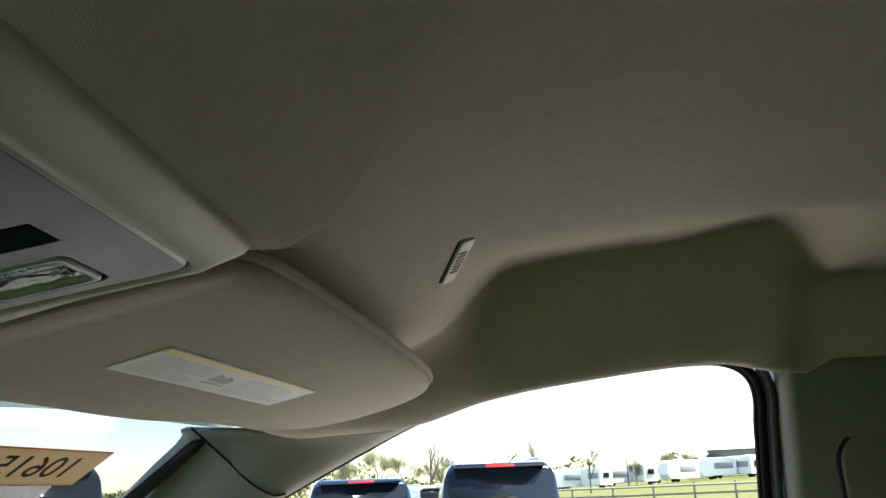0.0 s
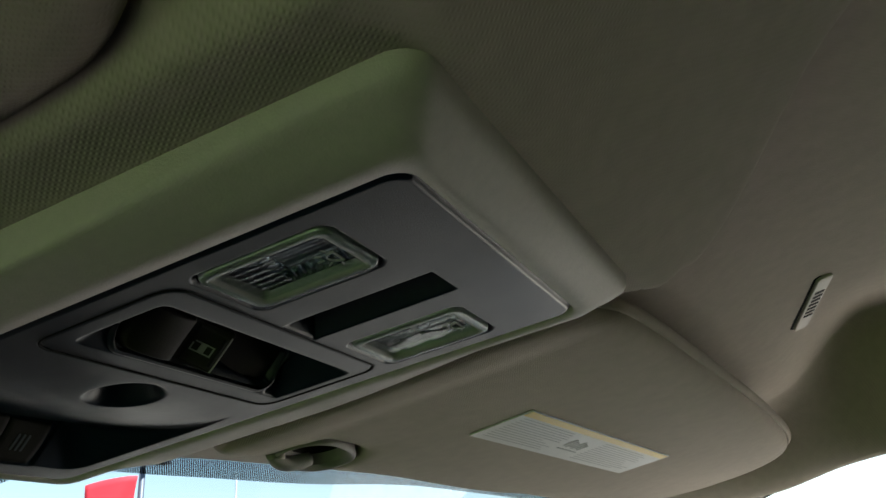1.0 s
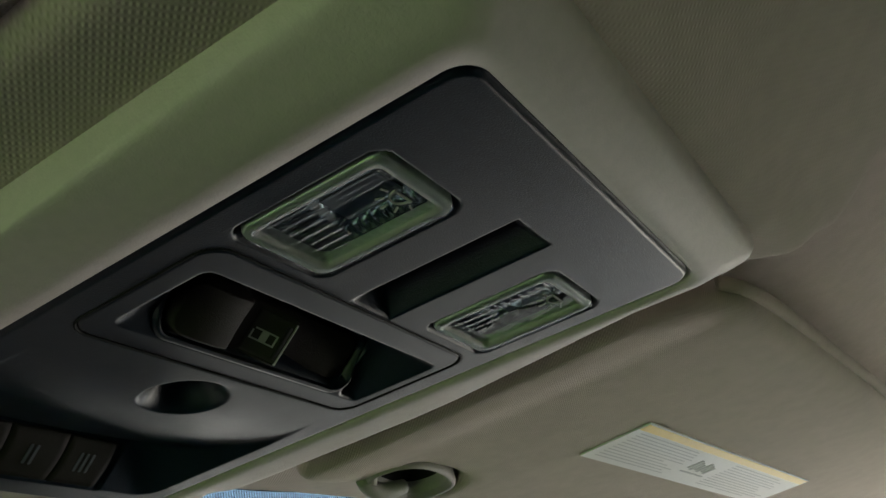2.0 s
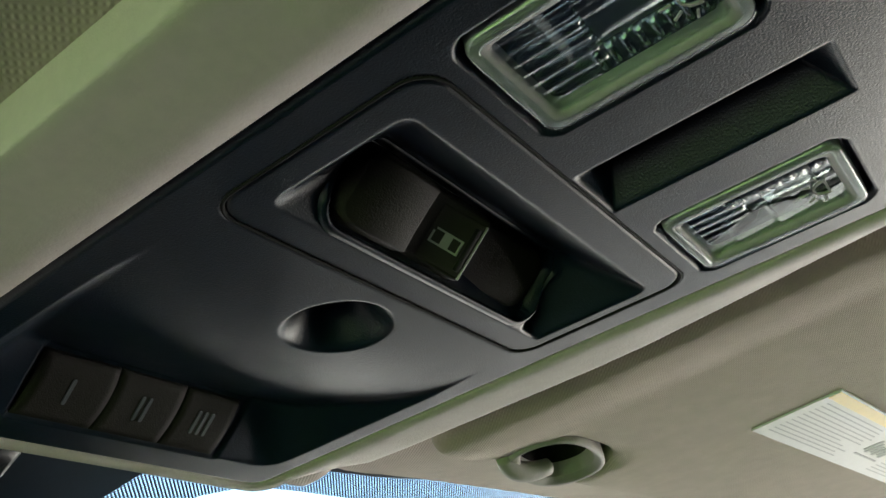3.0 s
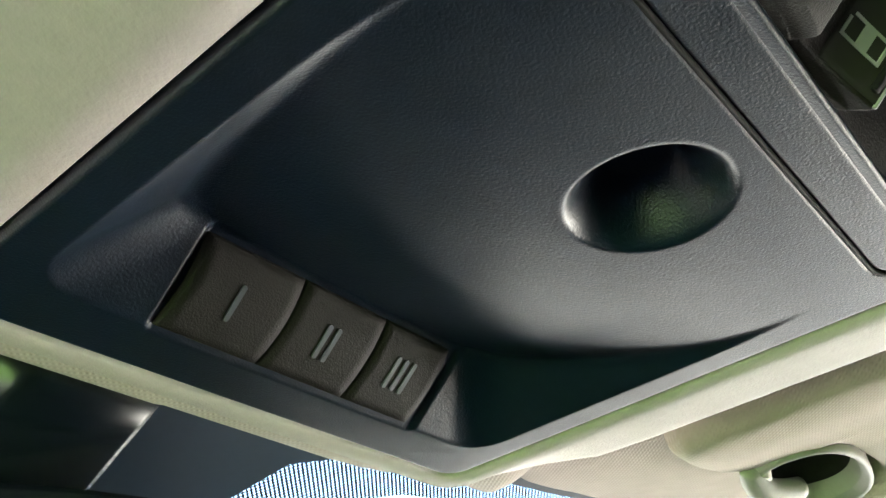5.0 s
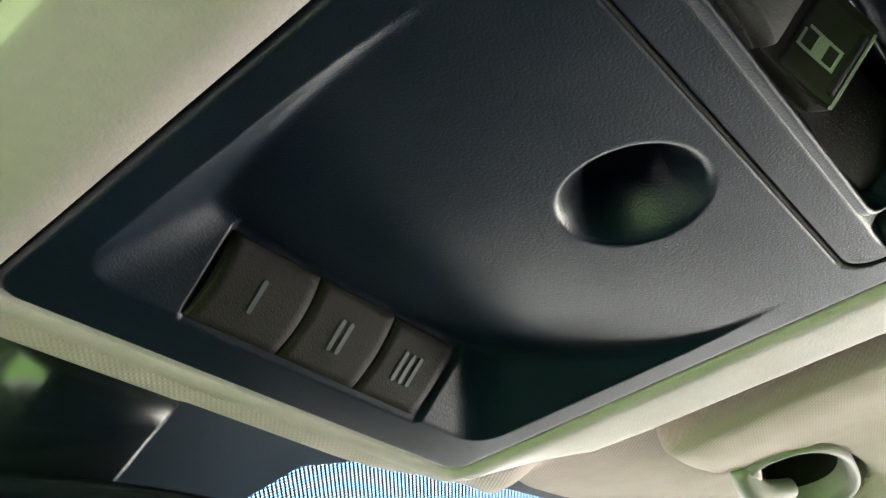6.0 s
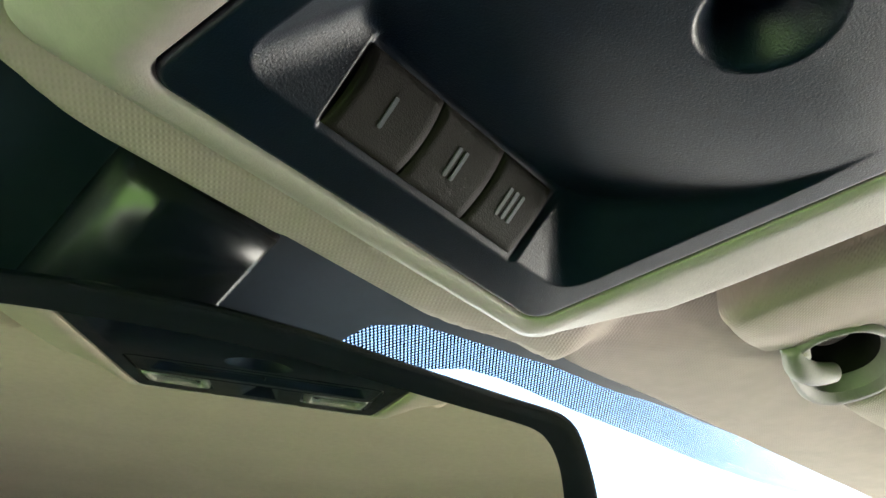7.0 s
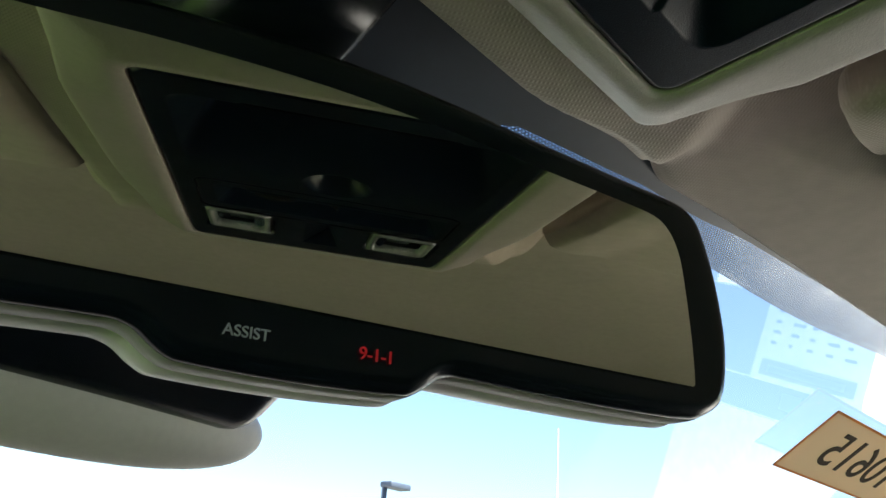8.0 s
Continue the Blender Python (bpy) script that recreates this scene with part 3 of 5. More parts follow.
rings = [ring(0.0004, 0.0004, 0.0004, 0.006), ring(0.0004, 0.0004, 0.0004, 0.0005), ring(0.0008, 0.0008, 0.0008, 0.0), ring(0.0060, 0.0046, 0.0046, -0.0001), ring(0.0110, 0.0085, 0.0078, 0.0026, True),
         ring(0.0170, 0.0126, 0.0108, 0.0054, True), ring(0.0194, 0.0144, 0.0122, 0.0068, True), ring(0.0206, 0.0153, 0.0130, 0.0084, True), ring(0.0213, 0.0157, 0.0134, 0.0112, True), ring(0.0215, 0.0158, 0.0135, 0.0160), ring(0.0215, 0.0158, 0.0135, 0.0260)]
bm = bmesh.new()
loops = [[bm.verts.new(p) for p in r] for r in rings]
for a, b in zip(loops, loops[1:]):
    for k in range(len(a)):
        bm.faces.new((a[k], a[(k + 1) % len(a)], b[(k + 1) % len(a)], b[k]))
sharp(part("surround", bm, BEIGE_PLASTIC, console, "taupe moulded surround").data, 60)

LAMP_X0, LAMP_X1, LAMP_V0, LAMP_V1 = 0.0200, 0.0497, 0.1332, 0.1712
HATCH = (-0.0490, 0.0490, 0.1748, 0.2203)
HOLE = (0.0010, 0.2367, 0.0112)


def scoop(x, v):
    """Depth of the hollow that runs forward to the three buttons."""
    t = max(0.0, min(1.0, (v - 0.2290) / 0.0645))
    floor = 0.0128 * t ** 2.2 * (0.95 + 0.10 * (abs(x) / 0.042) ** 2)
    side = (0.0500 - abs(x)) * 0.88
    front = (0.3068 - v) * 0.830 + 0.0012 * (1 - sstep(0.0296, 0.0308, abs(x)))
    return max(0.0, smin(floor, smin(side, front, 0.0075), 0.0018))


def bezel_height(x, v):
    w = scoop(x, v)
    d = rr_dist(x, v, *HATCH, 0.006)
    w += 0.0285 * (1 - sstep(-0.0005, 0.0001, d))
    for s in (-1, 1):
        x0, x1 = sorted((s * LAMP_X0, s * LAMP_X1))
        d = rr_dist(x, v, x0, x1, LAMP_V0, LAMP_V1, 0.004)
        w += 0.0060 * (1 - sstep(-0.0004, 0.0002, d))
    trough = smin(smin((x + 0.0072) * 0.72, (0.0090 - x) * 1.45, 0.0006), smin((v - 0.1280) * 1.4, (0.1738 - v) * 1.9, 0.0006), 0.0006)
    w += max(0.0, trough)
    h = math.hypot(x - HOLE[0], v - HOLE[1]) - HOLE[2]
    w += 0.0085 * (1 - sstep(-0.0070, 0.0012, h)) ** 0.8
    if w > 0.03:
        w = 0.03
    e = rr_dist(x, v, -BX, BX, BV0, BV1, 0.006)
    return w + 0.0012 * sstep(-0.0015, 0.0, e)


me = sheet(rounded_rows(-BX, BX, BV0, BV1, 0.006, 260, 470, bezel_height), 0.003, doubled=True)
attach("bezel", me, BLACK_PLASTIC, console, "charcoal grained switch panel")


# switch insert: a hollow whose front side slants towards the seats and carries the rocker
def insert_height(x, v):
    rear, face, end = (v - 0.1832) * 0.95, (0.2130 - v) * 0.80, min((x + 0.0425) * 0.95, (0.0450 - x) * 1.25)
    # past the rocker's far end the hollow is a deep corner behind an upright lip
    face += 0.030 * sstep(0.0375, 0.0395, x) * sstep(0.0, 0.004, 0.2128 - v)
    w = smin(smin(rear, face, 0.0030), end, 0.0030)
    e = rr_dist(x, v, HATCH[0] + 0.0004, HATCH[1] - 0.0004, HATCH[2] + 0.0004, HATCH[3] - 0.0004, 0.006)
    # opening behind the rocker
    slot_ = 1 - sstep(-0.0004, 0.0004, rr_dist(x - 0.0018, (v - 0.2040) / 0.781, -0.0345, 0.0347, -0.0078, 0.0098, 0.0050))
    return min(0.0145, max(0.0, w)) + 0.0110 * slot_ + 0.0004 * sstep(-0.0006, 0.0, e)


insert = attach("switch_panel", sheet(rounded_rows(HATCH[0] + 0.0004, HATCH[1] - 0.0004, HATCH[2] + 0.0004, HATCH[3] - 0.0004, 0.006, 200, 110, insert_height), 0.002, doubled=True), BLACK_PLASTIC, console, "charcoal insert with a hollow for the rocker")
bm = bmesh.new()
line = [(x, v, 0.0002) for x, v in rounded_outline(HATCH[0], HATCH[1], HATCH[2], HATCH[3], 0.006, 10)]
swept(bm, line + line[:1], 0.00045, 0.0004, up=(0, 0, 1), sides=8)
part("switch_panel_seam", bm, RUBBER, console, "thin black seam")
RF = Matrix.Translation((0.0018, 0.2040, 0.0072)) @ Matrix.Rotation(math.atan(-0.80), 4, "X")


def tray_height(x, y):
    """A rounded lip round the rocker, with a narrow gap inside it."""
    d = rr_dist(x, y, -0.0340, 0.0342, -0.0074, 0.0094, 0.0050)
    lip = 0.0020 * sstep(-0.002, 0.007, y)
    return 0.0006 - lip + (0.0020 + lip) * sstep(0.0010, 0.0036, d) + 0.0120 * (1 - sstep(-0.0004, 0.0004, d))


tray = attach("rocker_collar", sheet(rounded_rows(-0.0372, 0.0376, -0.0106, 0.0126, 0.006, 150, 90, tray_height), 0.002, doubled=True), BLACK_PLASTIC, console, "charcoal collar round the rocker")
tray.matrix_local = RF


def rocker_height(x, y):
    """A swelling finger pad, a hollow, a middle rise that ends in a step, and a dark far end."""
    k = (y - 0.0010) / 0.0080
    edge_ = -0.0136 - 0.0016 * (1 - k ** 2)
    pad = 1 - sstep(edge_ - 0.0004, edge_ + 0.0014, x)
    swell = 0.0052 * (1 - 0.62 * ((x + 0.0215) / 0.0120) ** 2) - 0.0008 * k ** 2
    rise = 0.0044 * max(0.0, min(1.0, (x + 0.0130) / 0.0148)) ** 1.6 if x < 0.0019 else 0.0
    far = -0.0050 + 0.0036 * sstep(0.0040, 0.0300, x) - 0.0004 * k ** 2
    w = -(pad * swell + (1 - pad) * (rise if x < 0.0019 else far))
    e = rr_dist(x, y, -0.0334, 0.0336, -0.0068, 0.0088, 0.0050)
    return w + 0.0030 * sstep(-0.0016, 0.0, e) ** 2.0


rocker = attach("rocker_switch", sheet(rounded_rows(-0.0334, 0.0336, -0.0068, 0.0088, 0.0050, 240, 60, rocker_height), 0.006), SWITCH_BLACK, console, "black rocker switch with a swelling finger pad")
rocker.matrix_local = RF
# satin plate on the middle rise, ending in a slotted grip
rows = []
for y in np.linspace(-0.0044, 0.0072, 14):
    rows.append([(x, y, rocker_height(x, y) - 0.00015) for x in np.linspace(-0.0086, 0.0018, 30)])
attach("rocker_tab", sheet(rows, 0.0003), SATIN_PLATE, rocker, "satin black centre plate")
bm = bmesh.new()
box(bm, (-0.0006, -0.0034, -0.0046), (0.0008, 0.0062, -0.0036), 0.0004, 3)
part("grip_bar", bm, RUBBER, rocker, "black grip slot")
# pale bar paints the highlight on the end edge of the plate
bm = bmesh.new()
box(bm, (0.0014, -0.0046, -0.0047), (0.0019, 0.0076, -0.0032), 0.0002, 2)
part("grip_glint", bm, EDGE_GLINT, rocker, "painted highlight along the edge of the centre plate")


def icon_bar(bm, x0, x1, y0, y1):
    """A flat painted bar that lies on the plate."""
    n = 8
    top = [[bm.verts.new((x, y, rocker_height(x, 0) - 0.00032)) for x in np.linspace(x0, x1, n)] for y in (y0, y1)]
    for k in range(n - 1):
        bm.faces.new((top[0][k], top[0][k + 1], top[1][k + 1], top[1][k]))


# window icon: an outlined pane, one half of it filled
bm = bmesh.new()
X0, X1, X2, Y0, Y1 = -0.0080, -0.0046, -0.0010, 0.0003, 0.0036
for bar in ((X0, X0 + 0.0004, Y0 + 0.0008, Y1), (X0, X2, Y1 - 0.0004, Y1), (X0 + 0.0006, X2, Y0, Y0 + 0.0004), (X2 - 0.0004, X2, Y0, Y1), (X1 - 0.0007, X1 + 0.0012, Y0, Y1)):
    icon_bar(bm, *bar)
out = bmesh.ops.extrude_face_region(bm, geom=bm.faces[:])
bmesh.ops.translate(bm, vec=(0, 0, 0.00025), verts=[g_ for g_ in out["geom"] if isinstance(g_, bmesh.types.BMVert)])
part("window_icon", bm, ICON_WHITE, rocker, "pale window icon", smooth=False)

# map lamps
for s in (-1, 1):
    x0, x1 = sorted((s * LAMP_X0, s * LAMP_X1))
    x0, x1, v0, v1 = x0 + 0.0008, x1 - 0.0008, LAMP_V0 + 0.0008, LAMP_V1 - 0.0008

    mid = (x0 + x1) / 2

    def ribbed(x, v):
        """Long ribs beside the bulb, thick ribs ahead of it, and a beaded row towards the middle of the console."""
        k = (v - v0) / (v1 - v0)
        g_ = (x - x0) / (x1 - x0) if s < 0 else (x1 - x) / (x1 - x0)
        if s > 0 and g_ < 0.46 - 0.10 * math.sin(9 * k):
            return 0.0040 + 0.15 * (x - mid) - 0.28 * ((v - v0) % 0.0090 - 0.0045)
        if g_ > 0.86:
            return 0.0016 + 0.010 * (0.97 - g_) if g_ < 0.97 else 0.0016
        if g_ > 0.70 and k < 0.66:
            return 0.0038 - 0.0020 * abs(math.sin(v / 0.0024 * math.pi)) * abs(math.cos((g_ - 0.78) * 14))
        if k > 0.58:
            bowl_ = math.hypot(x - mid, (v - v0 - 0.60 * (v1 - v0)) * 0.8) / 0.011
            return 0.0048 - 0.0014 * abs(math.sin((x - x0) / 0.0028 * math.pi)) - 0.0008 * max(0.0, 1 - bowl_ ** 2)
        if g_ < 0.34:
            return 0.0044 - 0.0010 * abs(math.sin((x - x0) / 0.0016 * math.pi))
        return 0.0056 - 0.0004 * abs(math.sin((x - x0) / 0.0050 * math.pi))

    def lens_height(x, v):
        """Flat clear pane inside a raised rim."""
        d = rr_dist(x, v, x0, x1, v0, v1, 0.0038)
        rim_ = sstep(-0.0030, -0.0022, d)
        w = 0.0008 * (1 - rim_) - 0.0006 * rim_ + 0.0016 * sstep(-0.0009, 0.0, d) ** 2
        return w + (0.16 * (ribbed(x, v) - 0.0044) if d < -0.0034 else 0.0)

    lamp = attach("map_lamp", sheet(rounded_rows(x0, x1, v0, v1, 0.0038, 90, 110, lens_height), 0.0016), LENS, console, "clear map lamp lens")

    attach("reflector", sheet(rounded_rows(x0 + 0.0012, x1 - 0.0012, v0 + 0.0012, v1 - 0.0012, 0.003, 150, 150, ribbed)), REFLECTOR, lamp, "dark ribbed reflector")
    bm = bmesh.new()
    rims = [[bm.verts.new((x, v, w)) for x, v in rounded_outline(x0 + o, x1 - o, v0 + o, v1 - o, 0.0038 - o * 0.5, 8)] for o, w in ((0.0003, 0.0030), (0.0003, 0.0006), (0.0007, -0.0002), (0.0030, -0.0003), (0.0036, 0.0009), (0.0038, 0.0030))]
    for p, q in zip(rims, rims[1:]):
        for k in range(len(p)):
            bm.faces.new((p[k], p[(k + 1) % len(p)], q[(k + 1) % len(p)], q[k]))
    part("lens_rim", bm, RIM_LENS, lamp, "frosted clear rim")
    bm = bmesh.new()
    box(bm, (mid - 0.0052, v0 + 0.0075, 0.0036), (mid + 0.0052, v0 + 0.0215, 0.0050), 0.0006)
    part("bulb_holder", bm, BULB_DARK, lamp, "dark bulb holder")
    # lamp symbol: half disc with rays
    cx, cv = mid + 0.0020, v0 + 0.0060
    arc = [(math.cos(math.pi * k / 12), math.sin(math.pi * k / 12)) for k in range(13)]
    bm = bmesh.new()
    rims = [[bm.verts.new((cx + r_ * a_, cv + r_ * b_ + lift, 0.0003)) for a_, b_ in arc] for r_, lift in ((0.0030, 0.0), (0.0023, 0.0004))]
    for k in range(13):
        bm.faces.new((rims[0][k], rims[0][(k + 1) % 13], rims[1][(k + 1) % 13], rims[1][k]))
    out = bmesh.ops.extrude_face_region(bm, geom=bm.faces[:])
    bmesh.ops.translate(bm, vec=(0, 0, 0.0004), verts=[g_ for g_ in out["geom"] if isinstance(g_, bmesh.types.BMVert)])
    part("lamp_symbol", bm, ICON_WHITE, lamp, "pale lamp symbol", smooth=False)
    for k in range(5):
        a0 = math.pi * (k + 0.5) / 5
        bm = bmesh.new()
        box(bm, (-0.0009, -0.0002, 0), (0.0009, 0.0002, 0.0003), m=Matrix.Translation((cx + 0.0048 * math.cos(a0), cv + 0.0048 * math.sin(a0), 0.0003)) @ Matrix.Rotation(a0, 4, "Z"))
        part("symbol_ray", bm, ICON_WHITE, lamp, smooth=False)

# three buttons on the slanting front wall of the hollow
FACE = Matrix.Translation((0.0, 0.3000, 0.0056)) @ Matrix.Rotation(radians(-39.7), 4, "X")
for k, (left_, right_) in enumerate(((-0.0298, -0.0101), (-0.0097, 0.0097), (0.0101, 0.0272))):
    w_ = (right_ - left_) / 2
    rows = []
    for y in np.concatenate([[-0.0083], np.linspace(-0.0080, 0.0080, 12), [0.0083]]):
        bow = 0.0009 * (1 - (y / 0.0083) ** 2)
        rows.append([(x + (bow if k == 0 else bow * 0.6), y, (0.0006 if abs(y) > 0.0081 or abs(x) > w_ - 0.0002 else 0.0) - 0.0005 * (1 - (y / 0.0083) ** 2)) for x in np.concatenate([[-w_], np.linspace(-w_ + 0.0004, w_ - 0.0004, 10), [w_]])])
    button = attach("button", sheet(rows, 0.004), SWITCH_BLACK, console, "charcoal grained push button")
    button.matrix_local = FACE @ Matrix.Translation(((left_ + right_) / 2, 0, -0.0004))
    bm = bmesh.new()
    for j in range(k + 1):
        x = (j - k / 2) * 0.0021
        prism(bm, rounded_outline(x - 0.00048, x + 0.00048, -0.0033, 0.0033, 0.0004, 3), -0.0007, 0.0)
    mark = part("mark", bm, BUTTON_MARK, button, "grey stroke mark", smooth=False)
# ---- sun visors ----
def visor_z(x, y):
    return 1.6122 - 0.0367 * abs(x) - 0.2103 * y


V_REAR = [(0.100, 0.150), (0.108, 0.133), (0.125, 0.1225), (0.15, 0.113), (0.25, 0.1015), (0.35, 0.092), (0.44, 0.0855), (0.52, 0.084), (0.555, 0.093), (0.575, 0.118), (0.582, 0.150)]
V_FRONT = [(0.100, 0.266), (0.108, 0.2868), (0.119, 0.2905), (0.138, 0.2900), (0.1415, 0.2860), (0.1432, 0.2690), (0.150, 0.2600), (0.162, 0.2572), (0.182, 0.2572), (0.1905, 0.2640), (0.1945, 0.2740), (0.198, 0.2826), (0.206, 0.2830), (0.25, 0.2765), (0.35, 0.2655), (0.41, 0.250), (0.445, 0.234), (0.50, 0.2285), (0.555, 0.214), (0.575, 0.195), (0.582, 0.165)]


def build_visor(s):
    visor = thing("sun_visor", "taupe cloth sun visor with a white warning label, folded up" if s > 0 else "taupe cloth sun visor, folded up", "sun visor", group="sun visors")
    rows = []
    for x in np.unique(np.concatenate([spread(0.100, 0.582, 70, 0.85), np.linspace(0.134, 0.200, 60)])):
        a, b = curve_at(V_REAR, x), curve_at(V_FRONT, x)
        mid, half = (a + b) / 2, (b - a) / 2
        taper = min(1.0, 0.35 + (x - 0.100) / 0.012) * min(1.0, 0.35 + (0.582 - x) / 0.014)
        h = 0.0085 * min(1.0, taper)
        row = []
        for t in np.linspace(0, 2 * math.pi, 57):
            c, w = math.cos(t), math.sin(t)
            yy = mid + half * math.copysign(abs(c) ** 0.22, c)
            zz = h * math.copysign(abs(w) ** 0.55, w)
            puff = 0.0036 * sstep(0.100, 0.109, x) * (1 - sstep(0.116, 0.142, x)) * (1 - abs(c) ** 6) if w < 0 else 0.0
            row.append((s * x, yy, visor_z(x, yy) + h * 0.95 + zz - puff))
        rows.append(row)
    for end in (0, -1):
        mid = tuple(np.mean(np.array(rows[end]), axis=0))
        rows.insert(0 if end == 0 else len(rows), [mid] * len(rows[end]))
    me = sheet(rows)
    attach("body", me, VISOR_CLOTH, visor, "taupe cloth panel")
    if s > 0:
        # label with a yellow band and lines of print
        a, b, c = Vector((0.2071, 0.1750, 0)), Vector((0.4086, 0.1515, 0)), Vector((0.2159, 0.2107, 0))
        for v in (a, b, c):
            v.z = visor_z(v.x, v.y) - 0.0012
        ex, ey = (b - a).normalized(), (c - a)
        ey = (ey - ex * ey.dot(ex)).normalized()
        length, width = (b - a).length, 0.0368
        m = Matrix.Translation(a) @ Matrix((ex, ey, ex.cross(ey))).transposed().to_4x4()

        def slab(bm, x0, x1, y0, y1, lo, hi):
            box(bm, (x0, y0, lo), (x1, y1, hi))

        bm = bmesh.new()
        slab(bm, 0, length, 0, width, 0.0, 0.0008)
        lab = part("label", bm, LABEL_PAPER, visor, "white warning label", smooth=False)
        lab.matrix_local = m
        bm = bmesh.new()
        slab(bm, 0.001, length - 0.001, 0.0008, 0.0060, -0.0002, 0.0)
        part("label_band", bm, LABEL_YELLOW, lab, "yellow heading band", smooth=False)
        bm = bmesh.new()
        rnd = random.Random(5)
        for col0, col1 in ((0.006, 0.074), (0.112, 0.196)):
            for k in range(11):
                y = 0.0082 + k * 0.0024
                slab(bm, col0, col0 + (col1 - col0) * rnd.uniform(0.72, 1.0), y, y + 0.0006, -0.00006, 0.0)
        for k in range(6):
            slab(bm, 0.080 + 0.004 * k, 0.0826 + 0.004 * k, 0.013 + 0.0015 * (k % 3), 0.022 + 0.0012 * (k % 2), -0.0002, 0.0)
        slab(bm, 0.080, 0.106, 0.0255, 0.0265, -0.0002, 0.0)
        part("label_print", bm, LABEL_INK, lab, "grey lines of print", smooth=False)
    # edge piping along the rear edge
    bm = bmesh.new()
    line = [(s * x, curve_at(V_REAR, x) - 0.0012, visor_z(x, curve_at(V_REAR, x)) + 0.010) for x in np.linspace(0.13, 0.56, 40)]
    swept(bm, line, 0.0022, 0.0030, up=(0, 1, 0), sides=8)
    part("piping", bm, VISOR_CLOTH, visor, "cloth edge seam")
    # moulded recess at the inner front corner
    cx, cy = 0.1672, 0.2722
    m = Matrix.Translation((s * cx, cy, visor_z(cx, cy) + 0.0010)) @ Matrix.Rotation(-math.atan(0.21), 4, "X") @ Matrix.Diagonal((s, 1, 1, 1)) @ Matrix.Rotation(radians(10), 4, "Z")

    def rim(t, k):
        c, w = math.cos(t), math.sin(t)
        return 0.0288 * k * math.copysign(abs(c) ** 0.85, c), 0.0165 * k * math.copysign(abs(w) ** 0.85, w)

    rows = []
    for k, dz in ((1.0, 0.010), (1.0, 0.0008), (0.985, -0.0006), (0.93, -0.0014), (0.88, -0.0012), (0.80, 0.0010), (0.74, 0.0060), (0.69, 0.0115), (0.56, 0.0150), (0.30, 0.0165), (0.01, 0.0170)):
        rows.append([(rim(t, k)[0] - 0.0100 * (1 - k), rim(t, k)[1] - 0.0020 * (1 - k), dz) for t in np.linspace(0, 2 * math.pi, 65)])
    # inner rows take a near-black colour for the shade deep in the recess
    hollow = attach("hollow", sheet(rows[6:]), TRIM_DARK, visor, "inside of the recess, its shade painted dark")
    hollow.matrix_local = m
    pocket = attach("pocket", sheet(rows[5:7]), BEIGE_TRIM, visor, "rounded wall inside the recess")
    pocket.matrix_local = m
    bowl = attach("recess", sheet(rows[:6]), BEIGE_TRIM, visor, "oval taupe plastic recess")
    bowl.matrix_local = m
    # retaining hook
    clip = thing("visor_clip", "taupe plastic hook holding the inner end of a sun visor", "visor clip", group="visor clips")
    bm = bmesh.new()
    hook = [Vector((0.1415 + 0.0255 * k, 0.2800 + 0.0020 * math.sin(math.pi * k) - 0.0040 * k * k, 0.0)) for k in np.linspace(0, 1, 18)]
    hook = [Vector((s * p.x, p.y, visor_z(p.x, p.y) + 0.0030 - 0.0042 * math.sin(math.pi * (0.15 + 0.7 * k)))) for k, p in zip(np.linspace(0, 1, 18), hook)]
    swept(bm, hook, lambda f: 0.0022 + 0.0016 * math.sin(math.pi * (0.1 + 0.70 * f)), lambda f: 0.0019 + 0.0026 * math.sin(math.pi * (0.10 + 0.72 * f)), up=(0, 0, 1), sides=18)
    part("hook", bm, BEIGE_TRIM, clip, "rounded taupe hook")
    bm = bmesh.new()
    tube(bm, (s * 0.146, 0.279, visor_z(0.146, 0.279) - 0.001), (s * 0.146, 0.279, ceiling_z(0.146, 0.279) + 0.004), 0.0030, sides=16)
    part("stem", bm, BEIGE_PLASTIC, clip, "short stem up to the headliner")


build_visor(1)
build_visor(-1)

# ---- rear-view mirror ----
n = Vector((-0.3353, -0.9418, -0.0247)).normalized()
ex = Vector((0.9406, -0.3361, 0.0481)).normalized()
ey = n.cross(ex).normalized()
MC = Vector((-0.0056, 0.3592, 1.4878))
MIR = Matrix.Translation(MC) @ Matrix((ex, ey, n)).transposed().to_4x4() @ Matrix.Scale(1.0335, 4)
mirror = thing("rear_view_mirror", "black rear-view mirror with call buttons on its lower lip", "mirror", MIR)
half = [(0.0, 0.0345), (0.025, 0.0335), (0.050, 0.0310), (0.080, 0.0282), (0.0950, 0.0268), (0.1005, 0.0240), (0.1035, 0.0190), (0.1070, 0.0080), (0.1090, -0.0060), (0.1080, -0.0170), (0.1050, -0.0230), (0.0960, -0.0268), (0.0600, -0.0270), (0.0330, -0.0262), (0.0290, -0.0272), (0.0255, -0.0297), (0.0215, -0.0315), (0.0, -0.0322)]
outline = half + [(-x, y) for x, y in half[-2:0:-1]]


